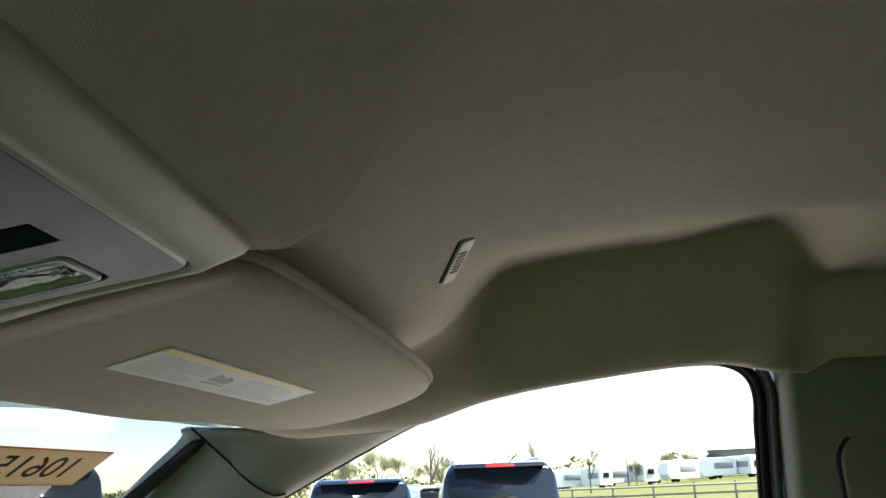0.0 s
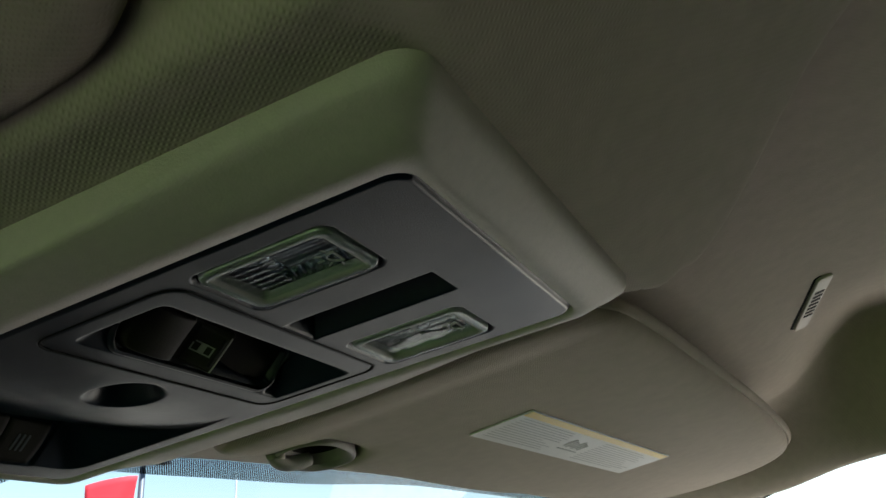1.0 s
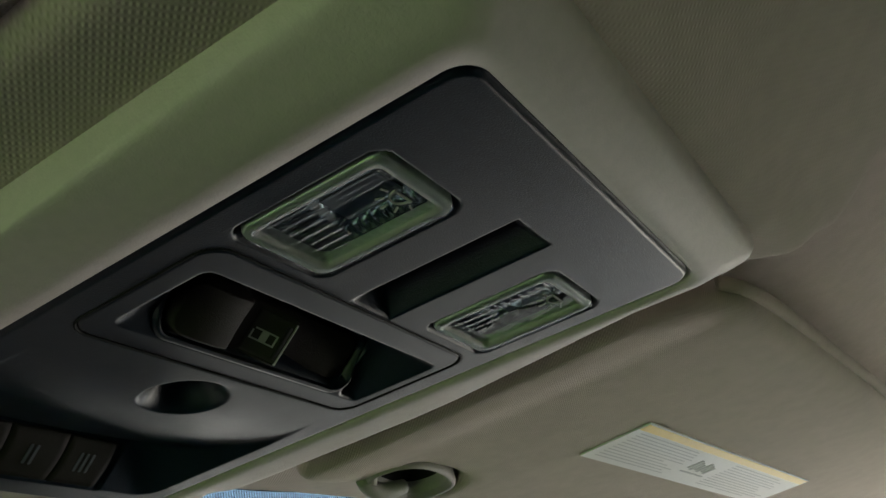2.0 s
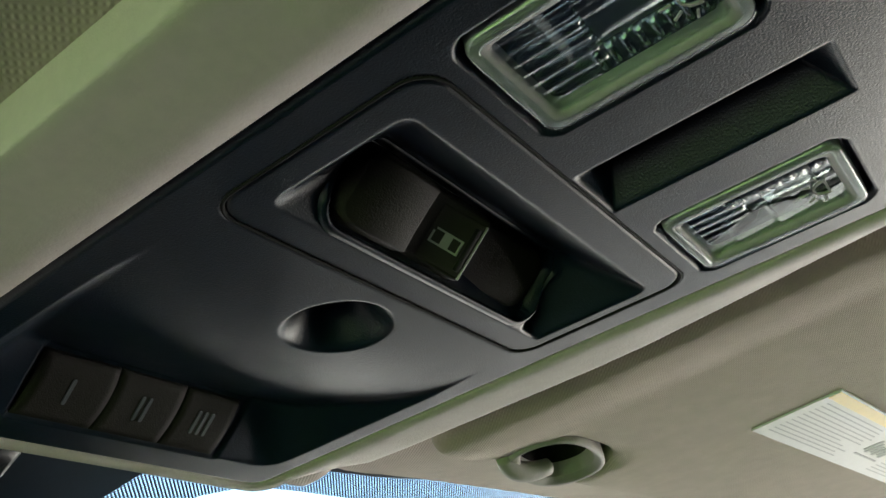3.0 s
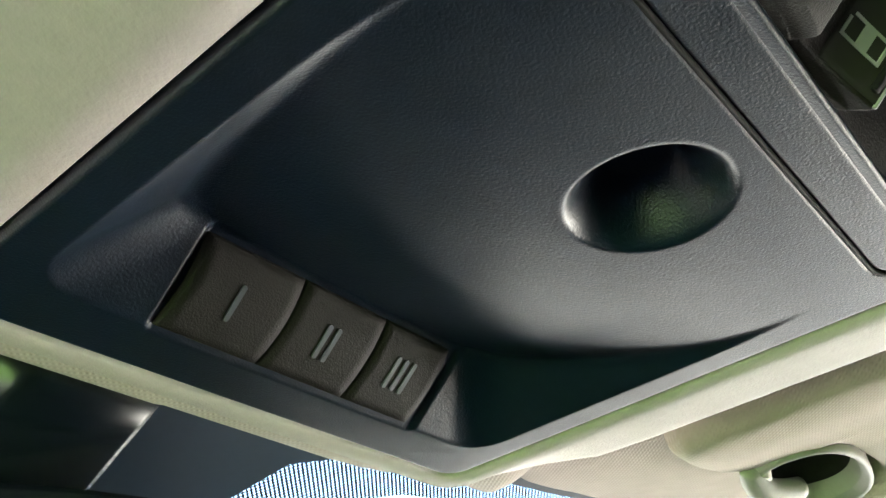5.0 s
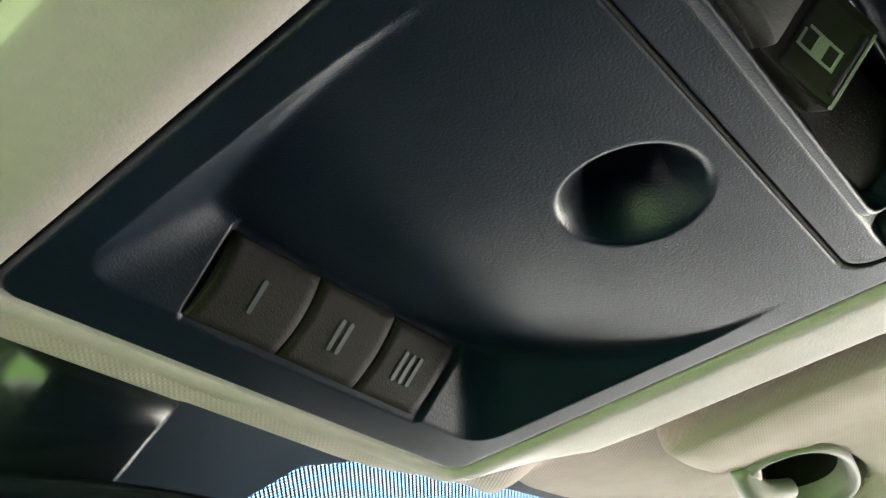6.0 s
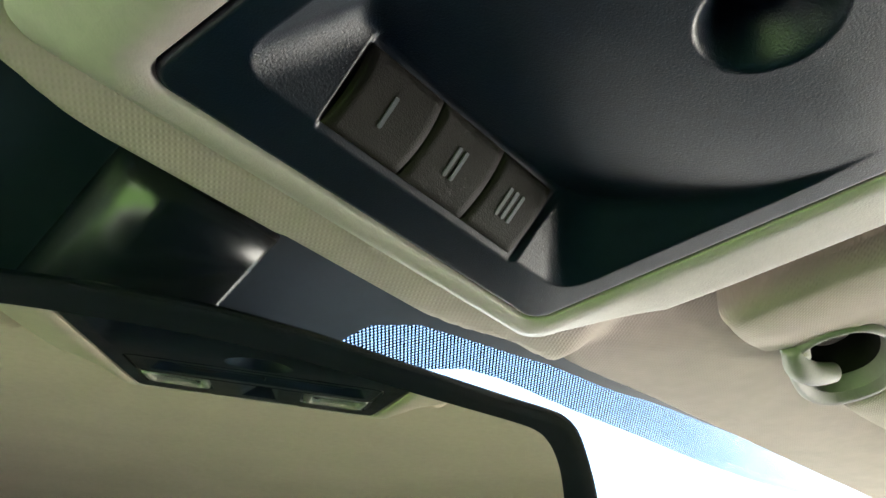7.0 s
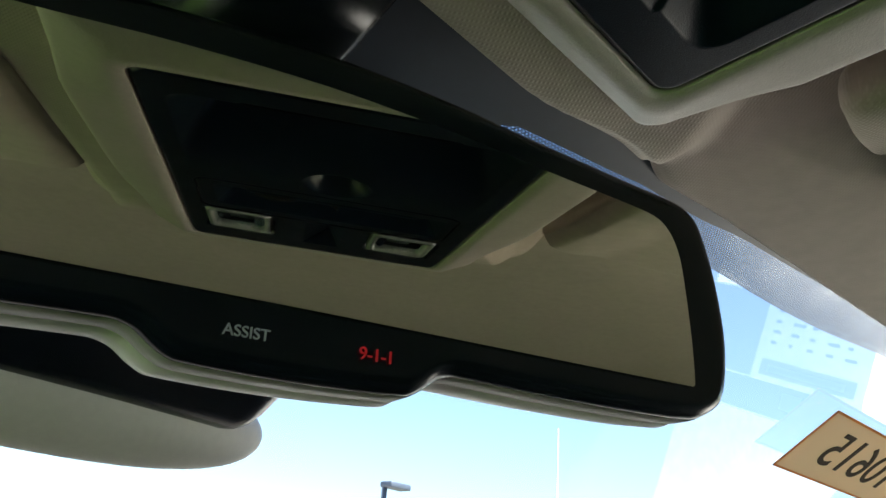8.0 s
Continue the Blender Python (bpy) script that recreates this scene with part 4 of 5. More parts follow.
def rounded_loop(points, steps=5):
    """A closed outline with smooth corners between its points."""
    out = []
    m_ = len(points)
    for k in range(m_):
        p0, p1, p2, p3 = (Vector(points[(k + d) % m_]) for d in (-1, 0, 1, 2))
        m1, m2 = (p2 - p0) * 0.5, (p3 - p1) * 0.5
        lim = (p2 - p1).length
        m1 = m1 * min(1.0, lim / max(1e-6, m1.length))
        m2 = m2 * min(1.0, lim / max(1e-6, m2.length))
        for q in range(steps):
            t = q / steps
            v = p1 * (2 * t**3 - 3 * t**2 + 1) + m1 * (t**3 - 2 * t**2 + t) + p2 * (-2 * t**3 + 3 * t**2) + m2 * (t**3 - t**2)
            out.append((v.x, v.y))
    return out


outline = rounded_loop(outline)


def shell(profile, scale_steps):
    """Rings of the outline, each (shrink, depth), joined front to back."""
    bm = bmesh.new()
    rings = []
    for shrink, depth in scale_steps:
        ring_ = []
        m_ = len(profile)
        for k, (x, y) in enumerate(profile):
            px, py = profile[k - 1]
            qx, qy = profile[(k + 1) % m_]
            nx, ny = qy - py, px - qx
            ln_ = math.hypot(nx, ny)
            ring_.append(bm.verts.new((x + nx / ln_ * shrink, y + ny / ln_ * shrink, depth)))
        rings.append(ring_)
    for a, b in zip(rings, rings[1:]):
        for k in range(len(a)):
            bm.faces.new((a[k], a[(k + 1) % len(a)], b[(k + 1) % len(a)], b[k]))
    bm.faces.new(rings[0])
    bm.faces.new(rings[-1][::-1])
    return bm


part("bezel", shell(outline, [(0.0048, 0.0018), (0.0030, 0.0021), (0.0014, 0.0017), (0.0004, 0.0006), (0.0, -0.0006), (0.0001, -0.0014)]), SMOOTH_BLACK, mirror, "black front rim")
part("rim", shell(outline, [(0.0002, -0.0014), (-0.0003, -0.0022), (-0.0003, -0.0066), (0.0006, -0.0074)]), BEIGE_TRIM, mirror, "grey outer rim")
# housing colour is raised to stand in for light from below
part("housing", shell(outline, [(0.0012, -0.0074), (0.0000, -0.0082), (-0.0006, -0.0120), (0.0008, -0.0200), (0.0050, -0.0270), (0.0160, -0.0320)]), LIT_PLASTIC, mirror, "moulded housing, painted pale as if lit from below")
gh = [(0.0, 0.0258), (0.030, 0.0247), (0.0527, 0.0228), (0.0800, 0.0208), (0.0870, 0.0195), (0.0910, 0.0160), (0.0935, 0.0097), (0.0955, -0.0080), (0.0958, -0.0190), (0.0950, -0.0198), (0.0, -0.0195)]
go = rounded_loop(gh + [(-x, y) for x, y in gh[-2:0:-1]], 4)
bm = bmesh.new()
prism(bm, go, 0.0019, 0.0026)
part("mirror_glass", bm, MIRROR_GLASS, mirror, "silvered glass", smooth=False)
letters("ASSIST", 0.0029, MIRROR_TEXT, mirror, Matrix.Translation((-0.0108, -0.0255, 0.0023)), label="pale ASSIST lettering")
letters("9-1-1", 0.0034, RED_TEXT, mirror, Matrix.Translation((0.0141, -0.0256, 0.0023)), label="red 9-1-1 lettering")

# cover over the mirror's foot and wires, up to the headliner
foot = thing("mirror_foot_cover", "dark cover over the mirror foot on the windshield", "mirror mount")
bm = bmesh.new()
section = [(-0.0345, -0.002), (-0.0335, 0.004), (-0.0255, 0.0135), (-0.0225, 0.0155), (0.0015, 0.0165), (0.0036, 0.0152), (0.0050, 0.0125), (0.0058, -0.002)]
loops = [[bm.verts.new(ws_point(x, d, lift)) for x, lift in section] for d in np.linspace(-0.002, 0.13, 10)]
for a, b in zip(loops, loops[1:]):
    for k in range(len(a)):
        bm.faces.new((a[k], a[(k + 1) % len(a)], b[(k + 1) % len(a)], b[k]))
bm.faces.new(loops[0])
bm.faces.new(loops[-1])
part("wire_cover", bm, SMOOTH_BLACK, foot, "satin black wire cover")
# one housing in two tones: shade painted black above, light painted pale below
bm = bmesh.new()
HM = Matrix.Translation(ws_point(-0.015, 0.128, 0.016)) @ Matrix.Rotation(-RAKE, 4, "X")
box(bm, (-0.0740, -0.080, -0.014), (0.0740, -0.0020, 0.014), 0.013, 6, m=HM)
part("sensor_housing", bm, SMOOTH_BLACK, foot, "rounded sensor housing, painted black for its shaded side")
bm = bmesh.new()
ball = bmesh.ops.create_uvsphere(bm, u_segments=48, v_segments=24, radius=1.0)["verts"]
for v_ in ball:
    v_.co = Vector([math.copysign(abs(c_) ** p_, c_) for c_, p_ in zip(v_.co, (0.7, 0.9, 0.9))])
bmesh.ops.transform(bm, matrix=HM @ Matrix.Translation((0, 0.0030, -0.001)) @ Matrix.Diagonal((0.0860, 0.0160, 0.0165, 1)), verts=ball)
part("housing_base", bm, LIT_PLASTIC, foot, "curved underside, painted pale as if lit from below")

# ---- grille on the headliner ----
GV = Vector((0.374, 0.047, ceiling_z(0.374, 0.047)))
gx = Vector((0.955, 0.295, 0)).normalized()
gz = Vector((0, (ceiling_z(0.374, 0.037) - ceiling_z(0.374, 0.057)) / 0.02, 1)).normalized()
gx = (gx - gz * gx.dot(gz)).normalized()
gy = gz.cross(gx).normalized()
GR = Matrix.Translation(GV) @ Matrix((gx, gy, gx.cross(gy))).transposed().to_4x4()
grille = thing("headliner_grille", "small taupe slotted grille set into the headliner", "grille", GR)
bm = bmesh.new()
prism(bm, rounded_outline(-0.042, 0.042, -0.0050, 0.0050, 0.0035), 0.001, -0.0026, bevel=0.0008)
body = part("frame", bm, BEIGE_PLASTIC, grille, "taupe plastic frame")
bm = bmesh.new()
prism(bm, rounded_outline(-0.0432, 0.0432, -0.0052, 0.0066, 0.004), 0.0015, -0.0006)
part("shadow_gap", bm, RUBBER, grille, "dark gap round the frame")
for k in range(7):
    bm = bmesh.new()
    box(bm, (-0.0220 + 0.0062 * k, -0.0030, -0.0030), (-0.0192 + 0.0062 * k, 0.0030, -0.0020))
    part("slot", bm, RUBBER, grille, "dark slot", smooth=False)

# ---- tag and papers on the windshield ----
TAG = ws_frame(0.461, 0.050, 0.004)
tag = thing("stock_tag", "orange card tag with handwritten 10615 stuck on the windshield", "tag", TAG)
bm = bmesh.new()
for x0, x1, y0, y1 in ((-0.081, -0.0798, -0.023, 0.023), (0.0798, 0.081, -0.023, 0.023), (-0.0798, 0.0798, -0.023, -0.0216), (-0.0798, 0.0798, 0.0216, 0.023)):
    box(bm, (x0, y0, 0.0), (x1, y1, 0.0006))
part("card_border", bm, TAG_EDGE, tag, "dark orange border", smooth=False)
bm = bmesh.new()
box(bm, (-0.0798, -0.0216, 0.0001), (0.0798, 0.0216, 0.0007))
part("card", bm, TAG_ORANGE, tag, "orange card", smooth=False)
letters("10615", 0.036, MARKER, tag, Matrix.Translation((0, 0, 0.0010)) @ Matrix.Diagonal((-1.2, 1, 1, 1)), label="black handwritten number seen from behind")

# paper sheet on the inside of the passenger's window, seen mirrored in the windshield
def window_point(y, z):
    return Vector((0.7075 + 0.075 * max(0.0, 1.6 - z) / 0.5, y, z))


STICKER = backlit("white_sticker_paper", (0.80, 0.81, 0.82))
STICKER_GREY = backlit("grey_sticker_print", (0.34, 0.35, 0.36))
STICKER_NAVY = backlit("navy_sticker_print", (0.03, 0.06, 0.14))
STICKER_GREEN = backlit("green_sticker_print", (0.45, 0.70, 0.05))
sz = (window_point(0.3, 1.40) - window_point(0.3, 1.30)).normalized()
sticker = thing("window_sticker", "white printed sheet with grey and navy fields on the side window", "sticker", Matrix.Translation(window_point(0.285, 1.335)) @ Matrix((Vector((0, 1, 0)), sz, Vector((0, 1, 0)).cross(sz))).transposed().to_4x4())
for name_, x0, x1, y0, y1, z0, mat, lab_ in (("sheet", -0.062, 0.062, -0.10, 0.085, 0.0, STICKER, "white paper"), ("grey_field", -0.060, 0.026, -0.098, -0.028, 0.0005, STICKER_GREY, "grey printed field"), ("navy_field", 0.028, 0.060, -0.060, 0.060, 0.0005, STICKER_NAVY, "navy printed field"), ("green_block", 0.034, 0.050, 0.010, 0.030, 0.0010, STICKER_GREEN, "bright green block"), ("grey_bar", 0.006, 0.022, -0.020, 0.076, 0.0005, STICKER_GREY, "grey bar"), ("white_bar", 0.011, 0.018, -0.012, 0.066, 0.0010, STICKER, "white bar")):
    bm = bmesh.new()
    box(bm, (x0, y0, -z0 - 0.0004), (x1, y1, -z0))
    part(name_, bm, mat, sticker, lab_, smooth=False)
bm = bmesh.new()
rnd = random.Random(8)
for k in range(4):
    for j in range(5):
        y = -0.016 + 0.019 * j
        box(bm, (-0.046 + 0.011 * k, y, -0.0009), (-0.043 + 0.011 * k, y + rnd.uniform(0.004, 0.012), -0.0005))
part("print_lines", bm, STICKER_NAVY, sticker, "dark lines of print", smooth=False)

# ---- outside ----
GRASS = plain("lawn_green", (0.080, 0.146, 0.032), 0.9, amount=0.30, scale=0.6, spec=0.1)
DRY_GRASS = plain("pale_field_grass", (0.088, 0.092, 0.036), 0.95, amount=0.30, scale=0.4, spec=0.05)
GRAVEL = plain("pale_gravel_lot", (0.320, 0.300, 0.270), 0.95, amount=0.2, scale=0.8, spec=0.1)
NEUTRAL_GROUND = plain("neutral_grey_ground", (0.125, 0.120, 0.112), 0.95, amount=0.25, scale=1.2, spec=0.1)
DIM_GROUND = plain("dim_grey_ground", (0.195, 0.187, 0.175), 0.95, amount=0.25, scale=1.5, spec=0.1)
BOUNCE_GROUND = plain("pale_bounce_ground", (0.62, 0.575, 0.515), 0.95, amount=0.12, scale=0.8, spec=0.1)
PAINT_BLUE = plain("dark_blue_car_paint", (0.010, 0.024, 0.055), 0.18, amount=0.03, spec=0.5)
PAINT_WHITE = plain("white_car_paint", (0.70, 0.71, 0.72), 0.2, amount=0.02)
PAINT_NAVY = plain("navy_car_paint", (0.006, 0.010, 0.024), 0.18, amount=0.03, spec=0.5)
CAR_GLASS = plain("dark_car_glass", (0.006, 0.008, 0.011), 0.06, amount=0.05, spec=0.3)
TAIL_RED = plain("red_tail_lamp", (0.55, 0.02, 0.02), 0.25, amount=0.05)
NEON = plain("neon_yellow_stripe", (0.62, 0.80, 0.03), 0.4, amount=0.05)
TYRE = plain("tyre_rubber", (0.02, 0.02, 0.02), 0.85, amount=0.15)
ALLOY = plain("alloy_rim", (0.55, 0.56, 0.58), 0.35, metal=0.8, amount=0.05)
RV_WHITE = plain("white_trailer_skin", (0.74, 0.75, 0.76), 0.4, amount=0.05, scale=1.0)
RV_GREY = plain("grey_trailer_stripe", (0.22, 0.23, 0.25), 0.4, amount=0.05)
SHED = plain("grey_metal_shed", (0.17, 0.18, 0.21), 0.5, amount=0.06, scale=0.5)
BARK = plain("grey_bark", (0.10, 0.088, 0.078), 0.9, amount=0.25, scale=6.0, spec=0.1)
LEAF = plain("spring_leaves", (0.135, 0.142, 0.062), 0.8, amount=0.35, scale=2.0, spec=0.2)
WOOD = plain("weathered_fence", (0.20, 0.18, 0.16), 0.85, amount=0.2, scale=3.0)
POLE_GREY = plain("dark_steel_pole", (0.10, 0.12, 0.16), 0.5, metal=0.4)
FLAG_RED = plain("red_flag_cloth", (0.62, 0.03, 0.05), 0.8, amount=0.06)
FLAG_WHITE = plain("white_flag_cloth", (0.80, 0.80, 0.80), 0.8, amount=0.04)

xs, ys = np.linspace(-900, 900, 31), np.linspace(-900, 900, 31)
tagged(attach("ground", sheet([[(x, y, 0.0) for x in xs] for y in ys]), GRAVEL), "pale sunlit gravel of a large parking lot", "ground", kind="structure")


def field_z(x, y):
    """The field rises gently away from the lot, towards the rear."""
    return 0.02 + 0.040 * max(0.0, min(60.0, -y - 6.0)) * sstep(40, 110, x)


rows = [[(x, y, field_z(x, y)) for x in np.linspace(27, 420, 80)] for y in np.linspace(-420, 300, 145)]
tagged(attach("lawn_strip", sheet(rows), DRY_GRASS), "green grass field beyond the parked cars", "grass", kind="stuff")
# unseen ground patches, added to steer light and reflections into the cabin
for name_, x0, x1, y0, y1, mat, lab_ in (("pavement", 0.9, 9.0, -12.0, -0.3, BOUNCE_GROUND, "unseen pale ground beside the truck, added to throw light on the headliner"), ("apron", 3.4, 11.0, 3.0, 15.0, BOUNCE_GROUND, "unseen pale ground further ahead, added to give the console hollow its highlight"), ("bounce_strip", 0.9, 2.2, -0.3, 3.0, BOUNCE_GROUND, "unseen pale strip along the truck, added to throw light on the headliner"), ("dim_patch", 2.2, 10.0, -0.3, 3.0, DIM_GROUND, "unseen grey ground beside the truck, added to keep the switch panel dark")):
    rows = [[(x, y, 0.012) for x in np.linspace(x0, x1, 12)] for y in np.linspace(y0, y1, 12)]
    tagged(attach(name_, sheet(rows), mat), lab_, "pavement", kind="structure")
# unseen grey strip, added so that less green light reaches the console
rows = [[(x, y, 0.012) for x in np.linspace(-3.6, -0.9, 8)] for y in np.linspace(-40, 40, 20)]
tagged(attach("neutral_strip", sheet(rows), NEUTRAL_GROUND), "unseen grey ground before the lawn, added to keep green light off the console", "road", kind="structure")
rows = [[(x, y, 0.02) for x in np.linspace(-30, -3.6, 12)] for y in np.linspace(-40, 40, 20)]
tagged(attach("lawn", sheet(rows), GRASS), "sunlit green lawn beside the truck", "grass", kind="stuff")


def loft(profiles, m=None):
    """A closed body from rings of equal length."""
    bm = bmesh.new()
    rings = [[bm.verts.new(p) for p in r] for r in profiles]
    for a, b in zip(rings, rings[1:]):
        for k in range(len(a)):
            bm.faces.new((a[k], a[(k + 1) % len(a)], b[(k + 1) % len(a)], b[k]))
    bm.faces.new(rings[0][::-1])
    bm.faces.new(rings[-1])
    return bm


def car(label, paint, m, height=1.75, width=1.92, length=4.8, spare=False):
    """An estate car standing with its tail to -x."""
    e = thing("suv", label, "car", m, group="parked cars")
    h, w = height, width / 2
    prof = []
    for x, zb, zt, k, r in ((0.0, 0.55, 0.98, 0.88, 0.10), (0.06, 0.35, 1.05, 0.97, 0.14), (0.9, 0.30, 1.08, 1.0, 0.16), (2.8, 0.30, 1.06, 1.0, 0.16), (3.4, 0.30, 1.02, 1.0, 0.18), (4.5, 0.35, 0.90, 0.94, 0.18), (length, 0.50, 0.75, 0.80, 0.12)):
        prof.append([(x, w * k * c, z) for c, z in ((-0.9, zb), (-1, zb + r), (-1, zt - r * 0.7), (-0.94, zt), (0.94, zt), (1, zt - r * 0.7), (1, zb + r), (0.9, zb))])
    part("body", loft(prof), paint, e, "painted body")
    prof = []
    for x, z, k in ((0.10, 1.04, 0.93), (0.20, h - 0.14, 0.88), (0.27, h - 0.04, 0.84), (0.60, h - 0.01, 0.82), (1.8, h, 0.82), (2.5, h - 0.05, 0.82), (2.9, h - 0.25, 0.86), (3.45, 1.02, 0.92)):
        prof.append([(x, w * 0.95 * c, 1.0 + (z - 1.0) * t) for c, t in ((-0.96, 0), (-0.93, 0.5), (-k, 0.9), (-k * 0.9, 1), (k * 0.9, 1), (k, 0.9), (0.93, 0.5), (0.96, 0))])
    part("cabin", loft(prof), paint, e, "painted roof and pillars")
    bm = bmesh.new()
    sl = (0.20 - 0.10) / (h - 0.14 - 1.04)
    prism(bm, rounded_outline(-w * 0.80, w * 0.80, 0.0, h - 1.175, 0.06), -0.06, 0.03)
    bmesh.ops.transform(bm, matrix=Matrix.Translation((0.080, 0, 1.07)) @ Matrix(((0, sl, -1, 0), (-1, 0, 0, 0), (0, 1, 0, 0), (0, 0, 0, 1))), verts=bm.verts[:])
    part("rear_window", bm, CAR_GLASS, e, "dark rear glass")
    bm = bmesh.new()
    box(bm, (0.100, -w * 0.69, h - 0.085), (0.42, w * 0.69, h - 0.028), 0.026, 3)
    part("spoiler", bm, paint, e, "painted roof spoiler")
    bm = bmesh.new()
    box(bm, (0.092, -0.20, h - 0.078), (0.12, 0.20, h - 0.044), 0.008)
    part("brake_lamp", bm, TAIL_RED, e, "red high brake lamp")
    for s in (-1, 1):
        bm = bmesh.new()
        box(bm, (0.02, s * w * 0.93 - 0.09, 0.72), (0.16, s * w * 0.93 + 0.05, 1.02), 0.03)
        part("tail_lamp", bm, TAIL_RED, e, "red tail lamp")
        bm = bmesh.new()
        prism(bm, [(0.55, 1.08), (2.95, 1.08), (2.55, h - 0.20), (0.65, h - 0.17)], 0, 0.02)
        bmesh.ops.transform(bm, matrix=Matrix.Translation((0, s * (w * 0.955), 0)) @ Matrix.Rotation(s * radians(10), 4, "X") @ Matrix(((1, 0, 0, 0), (0, 0, s, 0), (0, 1, 0, 0), (0, 0, 0, 1))), verts=bm.verts[:])
        part("side_window", bm, CAR_GLASS, e, "dark side glass")
        bm = bmesh.new()
        box(bm, (2.72, s * (w + 0.10) - 0.11, 1.05), (2.86, s * (w + 0.10) + 0.11, 1.24), 0.04)
        part("wing_mirror", bm, paint, e, "painted wing mirror")
        bm = bmesh.new()
        swept(bm, [(0.5, s * w * 0.66, h + 0.015), (0.6, s * w * 0.66, h + 0.045), (2.2, s * w * 0.66, h + 0.045), (2.35, s * w * 0.66, h + 0.0)], 0.018, 0.018, up=(0, 1, 0), sides=8)
        part("roof_rail", bm, ALLOY, e, "silver roof rail")
        for x in (0.95, 3.85):
            bm = bmesh.new()
            tube(bm, (x, s * (w - 0.24), 0.36), (x, s * (w - 0.01), 0.36), 0.36, sides=28)
            tyre = part("wheel", bm, TYRE, e, "black tyre")
            bm = bmesh.new()
            tube(bm, (x, s * (w - 0.10), 0.36), (x, s * (w + 0.0), 0.36), 0.23, 0.20, sides=20)
            part("rim", bm, ALLOY, tyre, "alloy rim")
    if spare:
        bm = bmesh.new()
        tube(bm, (-0.24, 0.05, 0.98), (0.0, 0.05, 0.98), 0.39, sides=30)
        t = part("spare_wheel", bm, TYRE, e, "black spare tyre")
        bm = bmesh.new()
        tube(bm, (-0.26, 0.05, 0.98), (-0.2, 0.05, 0.98), 0.22, sides=20)
        part("rim", bm, ALLOY, t, "pale rim")
        bm = bmesh.new()
        box(bm, (-0.012, -w * 0.92, 1.16), (0.20, w * 0.92, 1.30), 0.005)
        part("stripe", bm, NEON, e, "neon yellow-green stripe")
    return e


def at_bearing(az, dist, z=0.0):
    x, y = -0.21 + dist * math.sin(radians(az)), dist * math.cos(radians(az))
    return (x, y, z + (field_z(x, y) - 0.02 if x > 27 else 0.0))


def facing(az, dist, turn=0.0):
    p = at_bearing(az, dist)
    return pose(*p, 0, 0, 90 - az + turn)


car("dark blue estate car parked with its tail lamps towards the truck", PAINT_BLUE, facing(79.4, 14.6, 4), height=1.66, width=1.86)
car("dark navy estate car with roof rails parked on the gravel lot", PAINT_NAVY, facing(88.1, 12.6, 5), height=1.80, width=1.84)
car("dark off-road car with neon stripe and tail-mounted spare wheel", PAINT_NAVY, facing(61.4, 14.0, 2), height=1.95, width=1.6, spare=True)

car("small white car parked beyond the dark cars", PAINT_WHITE, facing(84.4, 30.0, 20), height=1.52, width=1.75)


def trailer(m, length, height, group="row of travel trailers"):
    e = thing("travel_trailer", "white travel trailer with grey stripes parked on the grass", "trailer", m, group=group)
    bm = bmesh.new()
    prism(bm, [(0.1, 0.5), (length - 0.5, 0.5), (length, 1.2), (length - 0.15, height - 0.3), (length - 0.6, height), (0.25, height), (0.0, height - 0.3)], -1.2, 1.2, bevel=0.08)
    bmesh.ops.transform(bm, matrix=Matrix(((1, 0, 0, 0), (0, 0, 1, 0), (0, 1, 0, 0), (0, 0, 0, 1))), verts=bm.verts[:])
    part("body", bm, RV_WHITE, e, "white skin", smooth=False)
    bm = bmesh.new()
    box(bm, (0.3, -1.23, 1.0), (length - 0.4, -1.19, 1.35))
    part("stripe", bm, RV_GREY, e, "grey stripe", smooth=False)
    for k, x in enumerate(np.linspace(0.9, length - 1.6, 4)):
        bm = bmesh.new()
        if k == 2:
            box(bm, (x, -1.24, 0.6), (x + 0.7, -1.19, 2.5), 0.01)
        else:
            box(bm, (x, -1.24, 1.75), (x + 0.9, -1.19, 2.45), 0.01)
        part("door" if k == 2 else "window", bm, CAR_GLASS, e, "dark pane")
    bm = bmesh.new()
    box(bm, (-0.04, -0.55, 1.6), (0.03, 0.55, 2.4), 0.01)
    part("window", bm, CAR_GLASS, e, "dark pane")
    bm = bmesh.new()
    box(bm, (0.6, 1.19, 1.5), (length * 0.6, 1.24, 2.4), 0.01)
    part("awning", bm, RV_GREY, e, "grey awning case")
    for x in (length * 0.45, length * 0.58):
        bm = bmesh.new()
        tube(bm, (x, -1.2, 0.36), (x, -0.95, 0.36), 0.36, sides=16)
        part("wheel", bm, TYRE, e, "black tyre")
    return e


rnd = random.Random(3)
first = trailer(pose(*at_bearing(93.2, 152), 0, 0, 90 - 93.2 + 100), 5.6, 3.2)
for az, dist, turn in ((94.6, 120, 35), (96.0, 126, 110), (97.3, 122, 25), (98.7, 124, 100), (99.9, 118, 124), (101.0, 126, 30), (102.3, 122, 95), (103.5, 120, 40), (104.6, 126, 105), (105.9, 122, 28), (107.2, 124, 100), (91.9, 124, 30), (90.4, 122, 95)):
    copy_thing(first, pose(*at_bearing(az, dist * 1.22), 0, 0, 90 - az + turn))

shed = thing("warehouse", "long grey metal warehouse behind the trailers", "building", pose(*at_bearing(107.0, 185), 0, 0, -12))
bm = bmesh.new()
box(bm, (-6, -14, 0), (8, 20, 4.3))
part("wall", bm, SHED, shed, "grey metal walls", smooth=False)
bm = bmesh.new()
